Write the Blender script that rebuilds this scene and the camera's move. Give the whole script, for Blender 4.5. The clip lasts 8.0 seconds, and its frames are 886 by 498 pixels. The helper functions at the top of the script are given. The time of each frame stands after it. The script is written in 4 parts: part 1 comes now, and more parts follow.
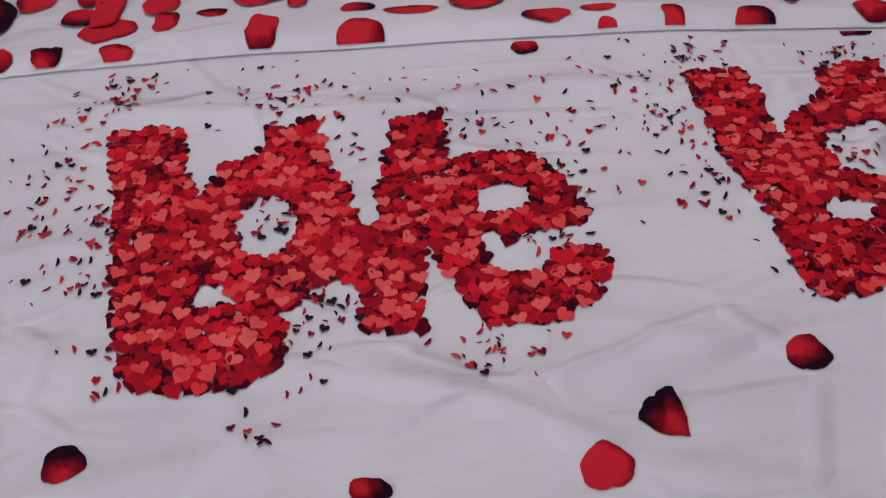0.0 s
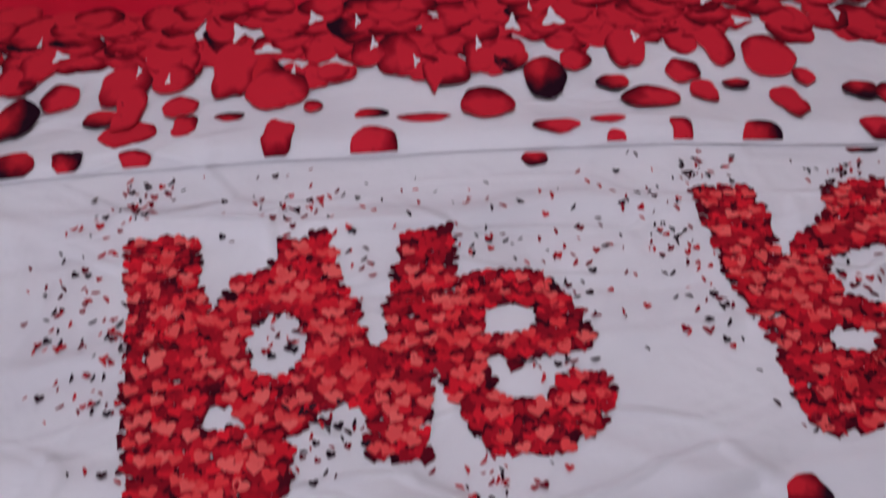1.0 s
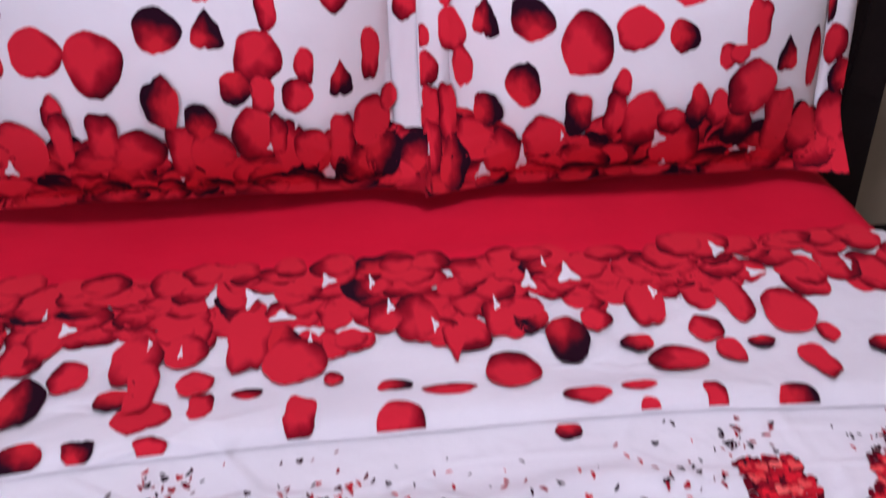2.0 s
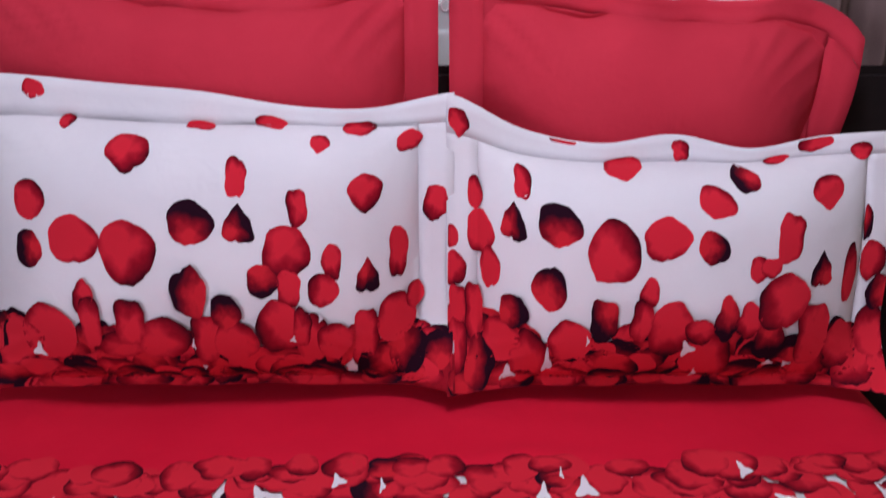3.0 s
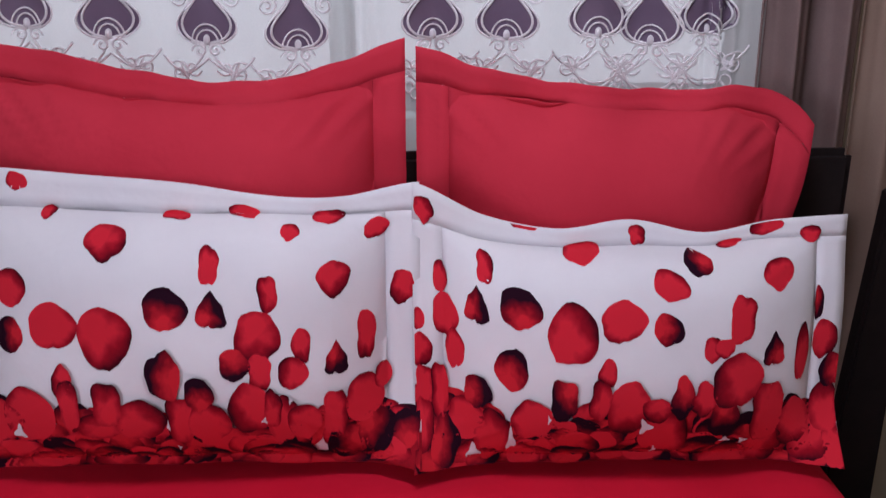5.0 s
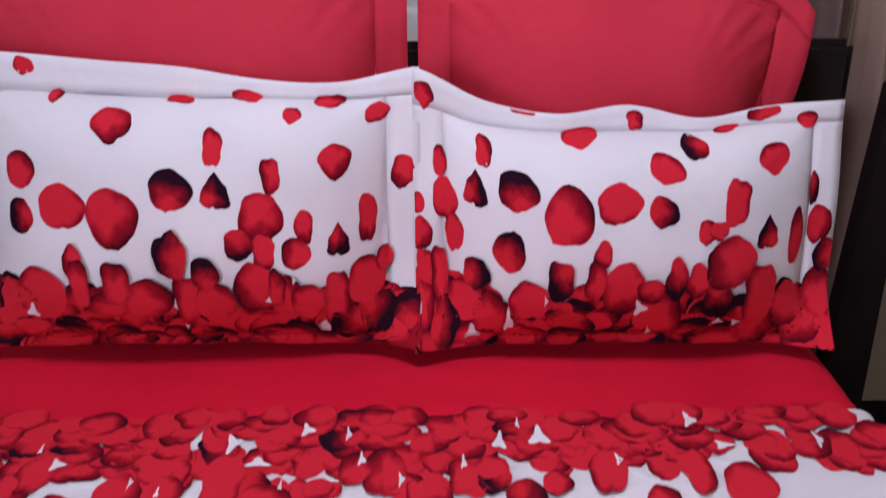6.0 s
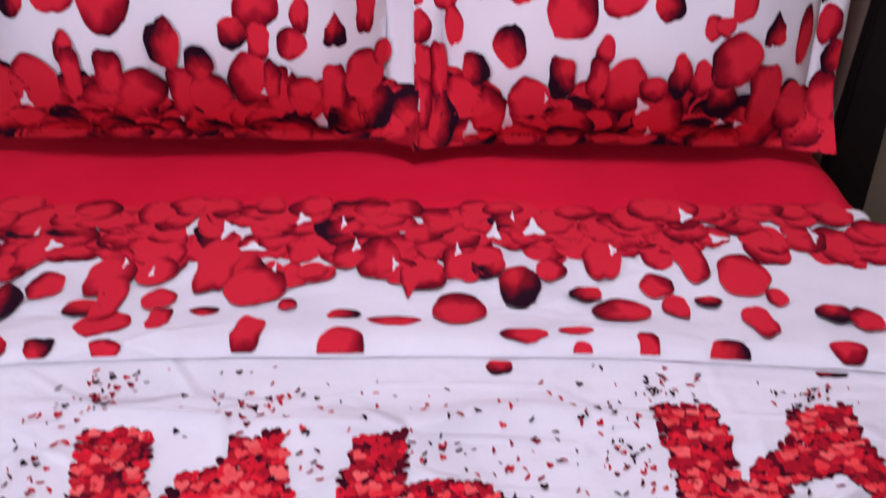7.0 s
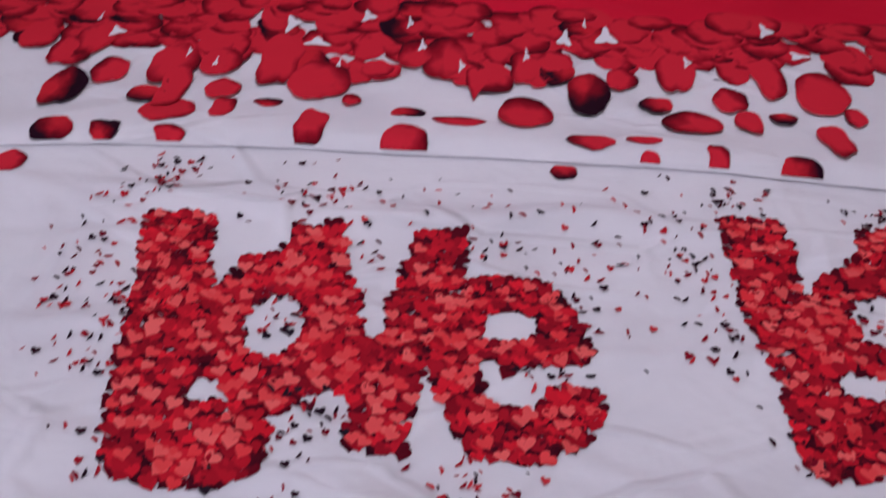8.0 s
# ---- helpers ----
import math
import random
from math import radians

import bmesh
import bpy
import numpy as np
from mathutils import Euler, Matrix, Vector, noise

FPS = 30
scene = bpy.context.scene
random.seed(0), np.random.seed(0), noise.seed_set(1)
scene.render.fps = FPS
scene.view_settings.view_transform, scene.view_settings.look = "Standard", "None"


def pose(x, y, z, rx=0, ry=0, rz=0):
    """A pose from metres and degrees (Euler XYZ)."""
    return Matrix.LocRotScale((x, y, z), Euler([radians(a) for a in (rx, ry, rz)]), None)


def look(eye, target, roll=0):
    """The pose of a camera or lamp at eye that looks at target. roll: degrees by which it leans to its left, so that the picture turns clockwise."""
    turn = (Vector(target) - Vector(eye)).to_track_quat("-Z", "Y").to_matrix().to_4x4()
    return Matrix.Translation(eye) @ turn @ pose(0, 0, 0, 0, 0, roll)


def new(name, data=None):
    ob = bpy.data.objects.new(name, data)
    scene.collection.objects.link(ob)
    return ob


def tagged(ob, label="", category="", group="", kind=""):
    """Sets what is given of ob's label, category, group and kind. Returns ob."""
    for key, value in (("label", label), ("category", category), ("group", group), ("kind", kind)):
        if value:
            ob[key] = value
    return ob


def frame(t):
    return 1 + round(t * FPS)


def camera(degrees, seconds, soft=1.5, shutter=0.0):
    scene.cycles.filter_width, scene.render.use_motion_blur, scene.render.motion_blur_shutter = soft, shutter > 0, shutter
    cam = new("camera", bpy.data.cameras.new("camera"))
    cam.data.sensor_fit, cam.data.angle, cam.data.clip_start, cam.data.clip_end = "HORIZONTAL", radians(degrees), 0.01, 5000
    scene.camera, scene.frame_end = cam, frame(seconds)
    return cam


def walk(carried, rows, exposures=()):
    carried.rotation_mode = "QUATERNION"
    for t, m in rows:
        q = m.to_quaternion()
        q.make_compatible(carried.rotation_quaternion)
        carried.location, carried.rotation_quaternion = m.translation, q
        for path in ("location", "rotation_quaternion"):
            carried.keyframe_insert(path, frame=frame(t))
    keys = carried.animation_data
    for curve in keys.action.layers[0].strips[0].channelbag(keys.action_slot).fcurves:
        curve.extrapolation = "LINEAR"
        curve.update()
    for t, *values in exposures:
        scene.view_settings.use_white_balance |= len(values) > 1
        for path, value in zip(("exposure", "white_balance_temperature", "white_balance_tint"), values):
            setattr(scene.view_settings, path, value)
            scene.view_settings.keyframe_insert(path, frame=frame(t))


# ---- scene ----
cam = camera(47.3, 8.0, soft=1.3, shutter=0.5)
PATH = [
    (0, (-0.077, 0.22, 1.292), (0.014, 1.612, -0.141), -1.0),
    (0.5, (-0.067, 0.242, 1.316), (-0.005, 1.604, -0.148), -0.4),
    (1, (-0.068, 0.267, 1.363), (0.001, 1.712, -0.018), -0.6),
    (1.5, (-0.1, 0.305, 1.371), (0.052, 1.889, 0.159), -0.4),
    (2, (-0.138, 0.366, 1.414), (0.024, 2.038, 0.328), -0.5),
    (2.2, (-0.135, 0.381, 1.423), (0.0, 2.097, 0.406), 0.2),
    (3.5, (-0.037, 0.401, 1.488), (-0.011, 2.262, 0.756), -0.1),
    (4, (-0.029, 0.405, 1.536), (0.02, 2.276, 0.833), -0.9),
    (4.2, (-0.036, 0.4, 1.544), (0.026, 2.277, 0.858), -0.6),
    (5.5, (-0.003, 0.332, 1.504), (0.029, 2.182, 0.745), 0.2),
    (6, (0.005, 0.302, 1.469), (0.018, 2.12, 0.635), -0.3),
    (6.5, (0.009, 0.266, 1.406), (0.01, 2.05, 0.502), -0.3),
    (7, (0.02, 0.27, 1.378), (0.02, 1.951, 0.295), 0.5),
    (7.2, (0.022, 0.277, 1.366), (0.04, 1.917, 0.221), 1.1),
    (7.5, (0.021, 0.274, 1.351), (-0.004, 1.854, 0.124), 1.4),
    (8, (0.003, 0.256, 1.335), (-0.082, 1.737, -0.007), 1.5),
]
EXPOSURES = [(0, -0.74, 6100, 17), (0.8, -0.74, 6000, 20), (1.5, -0.68, 5800, 27), (2.0, -0.12, 5800, 29), (2.3, -0.12, 5800, 28), (3.5, -0.42, 5800, 22), (4.3, -0.46, 5800, 20), (5.5, -0.48, 5800, 23), (6.0, -0.24, 5800, 25), (6.5, -0.12, 5800, 28), (7.0, -0.04, 5800, 30), (7.5, -0.42, 5750, 29), (8, -0.62, 5800, 26)]
walk(cam, [(t, look(eye, target, roll)) for t, eye, target, roll in PATH], EXPOSURES)

# ---------------------------------------------------------------- light
world = bpy.data.worlds.new("sky")
scene.world = world
world.use_nodes = True
sky = world.node_tree.nodes.new("ShaderNodeTexSky")
sky.sky_type, sky.sun_disc, sky.sun_elevation, sky.sun_rotation = "NISHITA", False, radians(38), radians(200)
world.node_tree.links.new(sky.outputs[0], world.node_tree.nodes["Background"].inputs[0])
world.node_tree.nodes["Background"].inputs[1].default_value = 0.05


def area_light(name, place, target, wide, high, watts, colour):
    """A rectangular area lamp: the sky in the bed window, and two added sources."""
    lamp = bpy.data.lights.new(name, "AREA")
    lamp.shape, lamp.size, lamp.size_y, lamp.energy, lamp.color = "RECTANGLE", wide, high, watts, colour
    ob = new(name, lamp)
    ob.matrix_world = look(place, target)
    return ob


# added side source out of view, slanting across the cloth to show its creases
area_light("added_west_light", (-2.20, -1.30, 1.62), (0.0, 0.9, 0.9), 1.4, 1.15, 45.0, (0.95, 0.97, 1.0))
area_light("bed_window_light", (-0.2, 2.46, 1.6), (-0.2, 0.0, 0.9), 1.7, 1.1, 6.5, (1.0, 0.98, 0.96))
# added overhead source, out of view, to light the bedding from above
area_light("added_overhead_light", (0.05, 1.20, 2.515), (0.05, 1.20, 0.0), 0.34, 0.34, 18.5, (1.0, 0.97, 0.96))


# ---------------------------------------------------------------- materials
def material(name, rough=0.8, sheen=0.0, metal=0.0):
    m = bpy.data.materials.new(name)
    m.use_nodes = True
    b = m.node_tree.nodes["Principled BSDF"]
    b.inputs["Roughness"].default_value, b.inputs["Metallic"].default_value = rough, metal
    b.inputs["Sheen Weight"].default_value = sheen
    b.inputs["Specular IOR Level"].default_value = 0.12
    return m, m.node_tree, b


def node(tree, kind, **values):
    n = tree.nodes.new(kind)
    for key, value in values.items():
        n.inputs[key.replace("_", " ")].default_value = value
    return n


def ramp(tree, source, stops):
    r = tree.nodes.new("ShaderNodeValToRGB")
    while len(r.color_ramp.elements) < len(stops):
        r.color_ramp.elements.new(0.5)
    for e, (at, colour) in zip(r.color_ramp.elements, stops):
        e.position, e.color = at, (*colour, 1)
    tree.links.new(source, r.inputs[0])
    return r.outputs[0]


def cloth(name, stops, weave=900.0, blotch=5.0, bump=0.15, rough=0.85, sheen=0.0, rumple=0.3, crease=0.0):
    """Woven cotton: slow unevenness of the dye, the weave's grain, slack rumples."""
    m, t, b = material(name, rough, sheen)
    pos = t.nodes.new("ShaderNodeNewGeometry").outputs["Position"]
    slow, fine, slack = node(t, "ShaderNodeTexNoise", Scale=blotch, Detail=4.0), node(t, "ShaderNodeTexNoise", Scale=weave, Detail=2.0), node(t, "ShaderNodeTexNoise", Scale=14.0, Detail=3.0, Distortion=0.2)
    for n in (slow, fine, slack):
        t.links.new(pos, n.inputs["Vector"])
    blend = node(t, "ShaderNodeMath")
    blend.operation = "MULTIPLY_ADD"
    blend.inputs[1].default_value = 0.25
    t.links.new(fine.outputs[0], blend.inputs[0]), t.links.new(slow.outputs[0], blend.inputs[2])
    t.links.new(ramp(t, blend.outputs[0], stops), b.inputs["Base Color"])
    b1, b2 = node(t, "ShaderNodeBump", Strength=bump, Distance=0.0006), node(t, "ShaderNodeBump", Strength=rumple, Distance=0.012)
    t.links.new(slack.outputs[0], b2.inputs["Height"]), t.links.new(fine.outputs[0], b1.inputs["Height"])
    if crease:
        # packed cotton: straight pressed lines at two sizes, fading in and out
        warp = node(t, "ShaderNodeTexNoise", Scale=3.0, Detail=1.0)
        wander = node(t, "ShaderNodeTexNoise", Scale=8.0, Detail=2.0)
        t.links.new(pos, warp.inputs["Vector"]), t.links.new(pos, wander.inputs["Vector"])
        last = None
        for size, stretch, turn, deep, low in ((3.6, (0.45, 1.25, 1.0), 0.12, 0.0070, 0.40), (9.0, (0.6, 1.2, 1.0), -0.35, 0.0040, 0.40)):
            place, cells, fade, mult = t.nodes.new("ShaderNodeMapping"), node(t, "ShaderNodeTexVoronoi", Scale=size), t.nodes.new("ShaderNodeMapRange"), t.nodes.new("ShaderNodeMath")
            cells.feature, mult.operation = "DISTANCE_TO_EDGE", "MULTIPLY"
            line = t.nodes.new("ShaderNodeMapRange")
            line.interpolation_type = "SMOOTHSTEP"
            line.inputs["From Max"].default_value, line.inputs["To Min"].default_value, line.inputs["To Max"].default_value = 0.085, 1.0, 0.0
            place.inputs["Scale"].default_value, place.inputs["Rotation"].default_value = stretch, (0.0, 0.0, turn)
            fade.inputs["From Min"].default_value, fade.inputs["From Max"].default_value = low, low + 0.22
            bent = t.nodes.new("ShaderNodeVectorMath")
            bent.operation, bent.inputs[1].default_value = "MULTIPLY_ADD", (0.018, 0.018, 0.0)
            t.links.new(wander.outputs["Color"], bent.inputs[0]), t.links.new(pos, bent.inputs[2])
            t.links.new(bent.outputs[0], place.inputs["Vector"]), t.links.new(place.outputs[0], cells.inputs["Vector"]), t.links.new(warp.outputs[0], fade.inputs["Value"])
            t.links.new(cells.outputs["Distance"], line.inputs["Value"]), t.links.new(line.outputs[0], mult.inputs[0]), t.links.new(fade.outputs[0], mult.inputs[1])
            b3 = node(t, "ShaderNodeBump", Strength=crease, Distance=deep)
            t.links.new(mult.outputs[0], b3.inputs["Height"])
            if last:
                t.links.new(last, b3.inputs["Normal"])
            last = b3.outputs[0]
        t.links.new(last, b2.inputs["Normal"])
    t.links.new(b2.outputs[0], b1.inputs["Normal"]), t.links.new(b1.outputs[0], b.inputs["Normal"])
    return m


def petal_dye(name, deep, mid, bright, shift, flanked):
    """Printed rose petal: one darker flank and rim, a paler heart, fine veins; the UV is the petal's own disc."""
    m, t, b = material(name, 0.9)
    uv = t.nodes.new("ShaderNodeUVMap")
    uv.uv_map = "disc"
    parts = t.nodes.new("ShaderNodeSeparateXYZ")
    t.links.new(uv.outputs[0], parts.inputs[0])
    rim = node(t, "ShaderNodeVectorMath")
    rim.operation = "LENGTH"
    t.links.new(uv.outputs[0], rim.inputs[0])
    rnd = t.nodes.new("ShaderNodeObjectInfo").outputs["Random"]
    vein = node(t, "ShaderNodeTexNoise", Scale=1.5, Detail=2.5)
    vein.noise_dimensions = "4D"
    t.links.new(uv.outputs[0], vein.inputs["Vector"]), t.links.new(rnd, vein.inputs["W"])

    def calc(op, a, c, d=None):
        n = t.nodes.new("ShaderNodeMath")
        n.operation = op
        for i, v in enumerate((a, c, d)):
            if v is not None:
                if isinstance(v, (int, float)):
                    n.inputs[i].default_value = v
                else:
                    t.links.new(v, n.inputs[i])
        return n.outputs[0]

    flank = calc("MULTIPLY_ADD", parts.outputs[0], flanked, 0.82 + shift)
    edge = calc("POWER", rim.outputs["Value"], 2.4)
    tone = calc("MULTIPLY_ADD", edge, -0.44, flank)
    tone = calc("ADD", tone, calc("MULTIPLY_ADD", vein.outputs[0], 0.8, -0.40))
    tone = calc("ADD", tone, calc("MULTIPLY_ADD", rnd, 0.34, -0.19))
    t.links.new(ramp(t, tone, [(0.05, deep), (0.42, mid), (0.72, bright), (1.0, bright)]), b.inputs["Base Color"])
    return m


WHITE = cloth("white_cotton", [(0.3, (0.73, 0.71, 0.75)), (0.8, (0.82, 0.80, 0.83))], rumple=0.30)
SPREAD = cloth("creased_white_cotton", [(0.3, (0.72, 0.70, 0.74)), (0.8, (0.82, 0.80, 0.83))], rumple=0.55, crease=0.85)
RED = cloth("plain_red_cotton", [(0.3, (0.64, 0.007, 0.030)), (0.8, (0.72, 0.011, 0.038))])
HEM = cloth("dark_red_print_cotton", [(0.35, (0.10, 0.002, 0.008)), (0.65, (0.34, 0.006, 0.016))], blotch=40.0)
ROSE = cloth("faded_red_cotton", [(0.3, (0.53, 0.026, 0.050)), (0.8, (0.62, 0.038, 0.066))], rumple=0.45)
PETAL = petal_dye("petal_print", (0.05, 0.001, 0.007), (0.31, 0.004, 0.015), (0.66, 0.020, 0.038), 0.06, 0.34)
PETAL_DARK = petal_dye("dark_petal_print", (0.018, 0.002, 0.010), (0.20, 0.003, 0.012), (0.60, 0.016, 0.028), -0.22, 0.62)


def heart_dye(name, low, high):
    m, t, b = material(name, 0.9)
    pick = t.nodes.new("ShaderNodeNewGeometry").outputs["Random Per Island"]
    t.links.new(ramp(t, pick, [(0.0, low), (1.0, high)]), b.inputs["Base Color"])
    return m


def fleck_dye():
    m, t, b = material("fleck_print", 0.9)
    pick = t.nodes.new("ShaderNodeNewGeometry").outputs["Random Per Island"]
    t.links.new(ramp(t, pick, [(0.0, (0.020, 0.012, 0.022)), (0.35, (0.035, 0.006, 0.016)), (0.45, (0.22, 0.005, 0.02)), (0.85, (0.55, 0.02, 0.03)), (1.0, (0.65, 0.05, 0.06))]), b.inputs["Base Color"])
    return m


HEARTS = [heart_dye("dark_heart_print", (0.03, 0.001, 0.008), (0.18, 0.003, 0.013)), heart_dye("red_heart_print", (0.26, 0.004, 0.014), (0.80, 0.014, 0.028)), heart_dye("coral_heart_print", (0.80, 0.036, 0.044), (0.90, 0.15, 0.135))]
FLECK = fleck_dye()
DRAPE = cloth("brown_velour", [(0.3, (0.18, 0.122, 0.115)), (0.8, (0.26, 0.182, 0.168))], weave=300.0, rough=0.8)
TAN = cloth("tan_velour", [(0.3, (0.27, 0.180, 0.140)), (0.8, (0.34, 0.24, 0.19))], weave=300.0, rough=0.8)
# glowing cover of the overhead lamp that is added out of view
ADDED_GLOW, _, diff_b = material("added_lamp_glow", 0.5)
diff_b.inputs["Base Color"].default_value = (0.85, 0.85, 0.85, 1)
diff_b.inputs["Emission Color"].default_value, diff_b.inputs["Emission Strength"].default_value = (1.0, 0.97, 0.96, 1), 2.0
PAINT = cloth("beige_wall_paint", [(0.3, (0.50, 0.43, 0.33)), (0.8, (0.56, 0.49, 0.38))], weave=140.0, rough=0.9, sheen=0.0, rumple=0.1)
CEIL = cloth("ceiling_paint", [(0.3, (0.72, 0.71, 0.69)), (0.8, (0.78, 0.77, 0.75))], weave=140.0, rough=0.9, sheen=0.0, rumple=0.1)
FLOOR = cloth("dark_floor_vinyl", [(0.3, (0.030, 0.026, 0.026)), (0.8, (0.055, 0.046, 0.044))], weave=60.0, rough=0.5, sheen=0.0, rumple=0.1)
WOOD = cloth("dark_stained_wood", [(0.3, (0.012, 0.009, 0.010)), (0.8, (0.024, 0.017, 0.017))], weave=90.0, rough=0.5, sheen=0.0, rumple=0.2)
MINT = cloth("mint_frame_paint", [(0.3, (0.50, 0.62, 0.58)), (0.8, (0.58, 0.70, 0.65))], weave=120.0, rough=0.45, sheen=0.0, rumple=0.05)
PLUM = cloth("plum_applique", [(0.3, (0.13, 0.090, 0.145)), (0.8, (0.21, 0.155, 0.225))], weave=700.0, rough=0.6)
CORD = cloth("silver_cord", [(0.3, (0.80, 0.77, 0.80)), (0.8, (0.90, 0.88, 0.90))], weave=900.0, rough=0.4)


def sheer_mat():
    m, t, b = material("sheer_voile", 0.8)
    mixer, clear, glow, skin = (t.nodes.new(k) for k in ("ShaderNodeMixShader", "ShaderNodeBsdfTransparent", "ShaderNodeBsdfTranslucent", "ShaderNodeMixShader"))
    grain = node(t, "ShaderNodeTexNoise", Scale=500.0, Detail=1.0)
    t.links.new(t.nodes.new("ShaderNodeNewGeometry").outputs["Position"], grain.inputs["Vector"])
    t.links.new(ramp(t, grain.outputs[0], [(0.3, (0.70, 0.70, 0.70)), (0.7, (0.80, 0.79, 0.78))]), b.inputs["Base Color"])
    glow.inputs[0].default_value = (0.78, 0.78, 0.77, 1)
    skin.inputs[0].default_value, mixer.inputs[0].default_value = 0.45, 0.70
    t.links.new(b.outputs[0], skin.inputs[1]), t.links.new(glow.outputs[0], skin.inputs[2])
    t.links.new(clear.outputs[0], mixer.inputs[1]), t.links.new(skin.outputs[0], mixer.inputs[2])
    t.links.new(mixer.outputs[0], t.nodes["Material Output"].inputs["Surface"])
    return m


SHEER = sheer_mat()


def glass_mat():
    m, t, b = material("window_glass", 0.02)
    b.inputs["Transmission Weight"].default_value, b.inputs["IOR"].default_value = 1.0, 1.45
    b.inputs["Base Color"].default_value = (0.95, 0.98, 0.97, 1)
    return m


GLASS = glass_mat()
GEM, _, gem_b = material("glass_bead", 0.05)
gem_b.inputs["Base Color"].default_value, gem_b.inputs["Specular IOR Level"].default_value = (0.85, 0.84, 0.88, 1), 1.0
gem_b.inputs["Coat Weight"].default_value = 1.0


# ---------------------------------------------------------------- builders
def mesh_of(name, verts, faces, mat, smooth=True, uvs=None):
    me = bpy.data.meshes.new(name)
    me.from_pydata(verts, [], faces)
    me.materials.append(mat)
    if uvs:
        layer = me.uv_layers.new(name="disc")
        for loop in me.loops:
            layer.data[loop.index].uv = uvs[loop.vertex_index]
    if smooth:
        me.polygons.foreach_set("use_smooth", [True] * len(me.polygons))
    return me


def link(name, me, parent=None, label=""):
    ob = new(name, me)
    if parent:
        ob.parent = parent
    if label:
        ob["label"] = label
    return ob


def part(name, bm, mat, parent=None, label="", smooth=False):
    me = bpy.data.meshes.new(name)
    bm.to_mesh(me)
    bm.free()
    me.materials.append(mat)
    if smooth:
        me.polygons.foreach_set("use_smooth", [True] * len(me.polygons))
    return link(name, me, parent, label)


def box(bm, x0, x1, y0, y1, z0, z1, bevel=0.0):
    made = bmesh.ops.create_cube(bm, size=1.0, matrix=Matrix.LocRotScale(((x0 + x1) / 2, (y0 + y1) / 2, (z0 + z1) / 2), None, (x1 - x0, y1 - y0, z1 - z0)))
    if bevel:
        edges = list({e for v in made["verts"] for e in v.link_edges})
        bmesh.ops.bevel(bm, geom=edges, offset=bevel, segments=2, affect="EDGES")
    return bm


def block(name, dims, mat, parent=None, bevel=0.0, label=""):
    return part(name, box(bmesh.new(), *dims, bevel), mat, parent, label)


def sheet(rows):
    """Vertices and faces of a grid, from rows of points."""
    n = len(rows[0])
    verts = [p for row in rows for p in row]
    faces = [(i * n + j, i * n + j + 1, (i + 1) * n + j + 1, (i + 1) * n + j) for i in range(len(rows) - 1) for j in range(n - 1)]
    return verts, faces


def empty(name, place=(0, 0, 0)):
    return new(name)


# ---------------------------------------------------------------- cloth shapes
BED_Z, FOLD_Y, HEM_Y = 0.600, 1.232, 1.596


def wave(x, y):
    """Shallow rumples and pressed creases of the spread cotton, in metres."""
    w = 0.0030 * math.sin(7 * x + 3 * y) * math.sin(5 * y - 2 * x + 1)
    w += 0.0016 * math.sin(17 * x - 9 * y + 2) * math.sin(8 * x + 15 * y)
    calm = 1.0 if y < 1.15 else 0.15
    bend = 1.2 * math.sin(4.3 * x + 2.1 * y) + 0.7 * math.sin(9.1 * y - 3.7 * x)
    w += 0.0052 * calm * (1 - abs(math.sin(6.5 * y + 2.0 * x + bend))) ** 5
    w += 0.0042 * calm * (1 - abs(math.sin(7.3 * x - 4.9 * y + 1.6 * bend))) ** 6
    w -= 0.0036 * calm * (1 - abs(math.sin(11.0 * y - 5.0 * x + bend + 2))) ** 7
    for cx, cy, turn, high, wide, half in CREASES:
        c, s = math.cos(turn), math.sin(turn)
        along, off = (x - cx) * c + (y - cy) * s, (y - cy) * c - (x - cx) * s
        if abs(off) < 4 * wide and abs(along) < 2 * half:
            w += 2.6 * calm * high * math.exp(-((off / (0.003 + wide)) ** 2) - (along / half) ** 4)
    return w


CREASES = [(0.20, 0.93, 0.10, 0.0022, 0.006, 0.16), (0.02, 0.70, -0.55, 0.0025, 0.007, 0.10), (-0.42, 0.92, 0.12, 0.0025, 0.008, 0.12),
           (0.28, 0.76, 0.06, 0.0025, 0.010, 0.20), (0.35, 0.68, 0.85, 0.0020, 0.008, 0.10), (0.42, 0.60, 0.6, 0.0025, 0.010, 0.12),
           (-0.30, 0.66, 0.22, 0.0030, 0.014, 0.22), (-0.02, 0.60, -0.10, 0.0025, 0.012, 0.25), (-0.05, 1.115, 0.10, 0.0035, 0.016, 0.18),
           (0.18, 1.13, -0.15, 0.0030, 0.014, 0.12), (-0.30, 1.12, -0.12, 0.0030, 0.012, 0.14), (0.45, 1.03, 0.9, 0.0025, 0.012, 0.08),
           (-0.10, 0.52, 0.30, 0.0030, 0.013, 0.20), (0.30, 0.50, -0.35, 0.0030, 0.012, 0.22), (0.0, 1.41, 0.03, 0.0030, 0.02, 0.4)]


def pressed(rnd, count):
    """Creases left by folding and packing: straight, crossing, most of them along or across the cloth."""
    out = []
    for _ in range(count):
        turn = rnd.choice((0.08, 0.08, -0.10, 0.55, -0.6, 1.2, 0.85)) + rnd.uniform(-0.18, 0.18)
        out.append((rnd.uniform(-0.55, 0.60), rnd.uniform(0.42, 1.12), turn, rnd.choice((1, 1, -1)) * rnd.uniform(0.0009, 0.0020), rnd.uniform(0.003, 0.007), rnd.uniform(0.05, 0.17)))
    return out


CREASES += pressed(random.Random(3), 46)


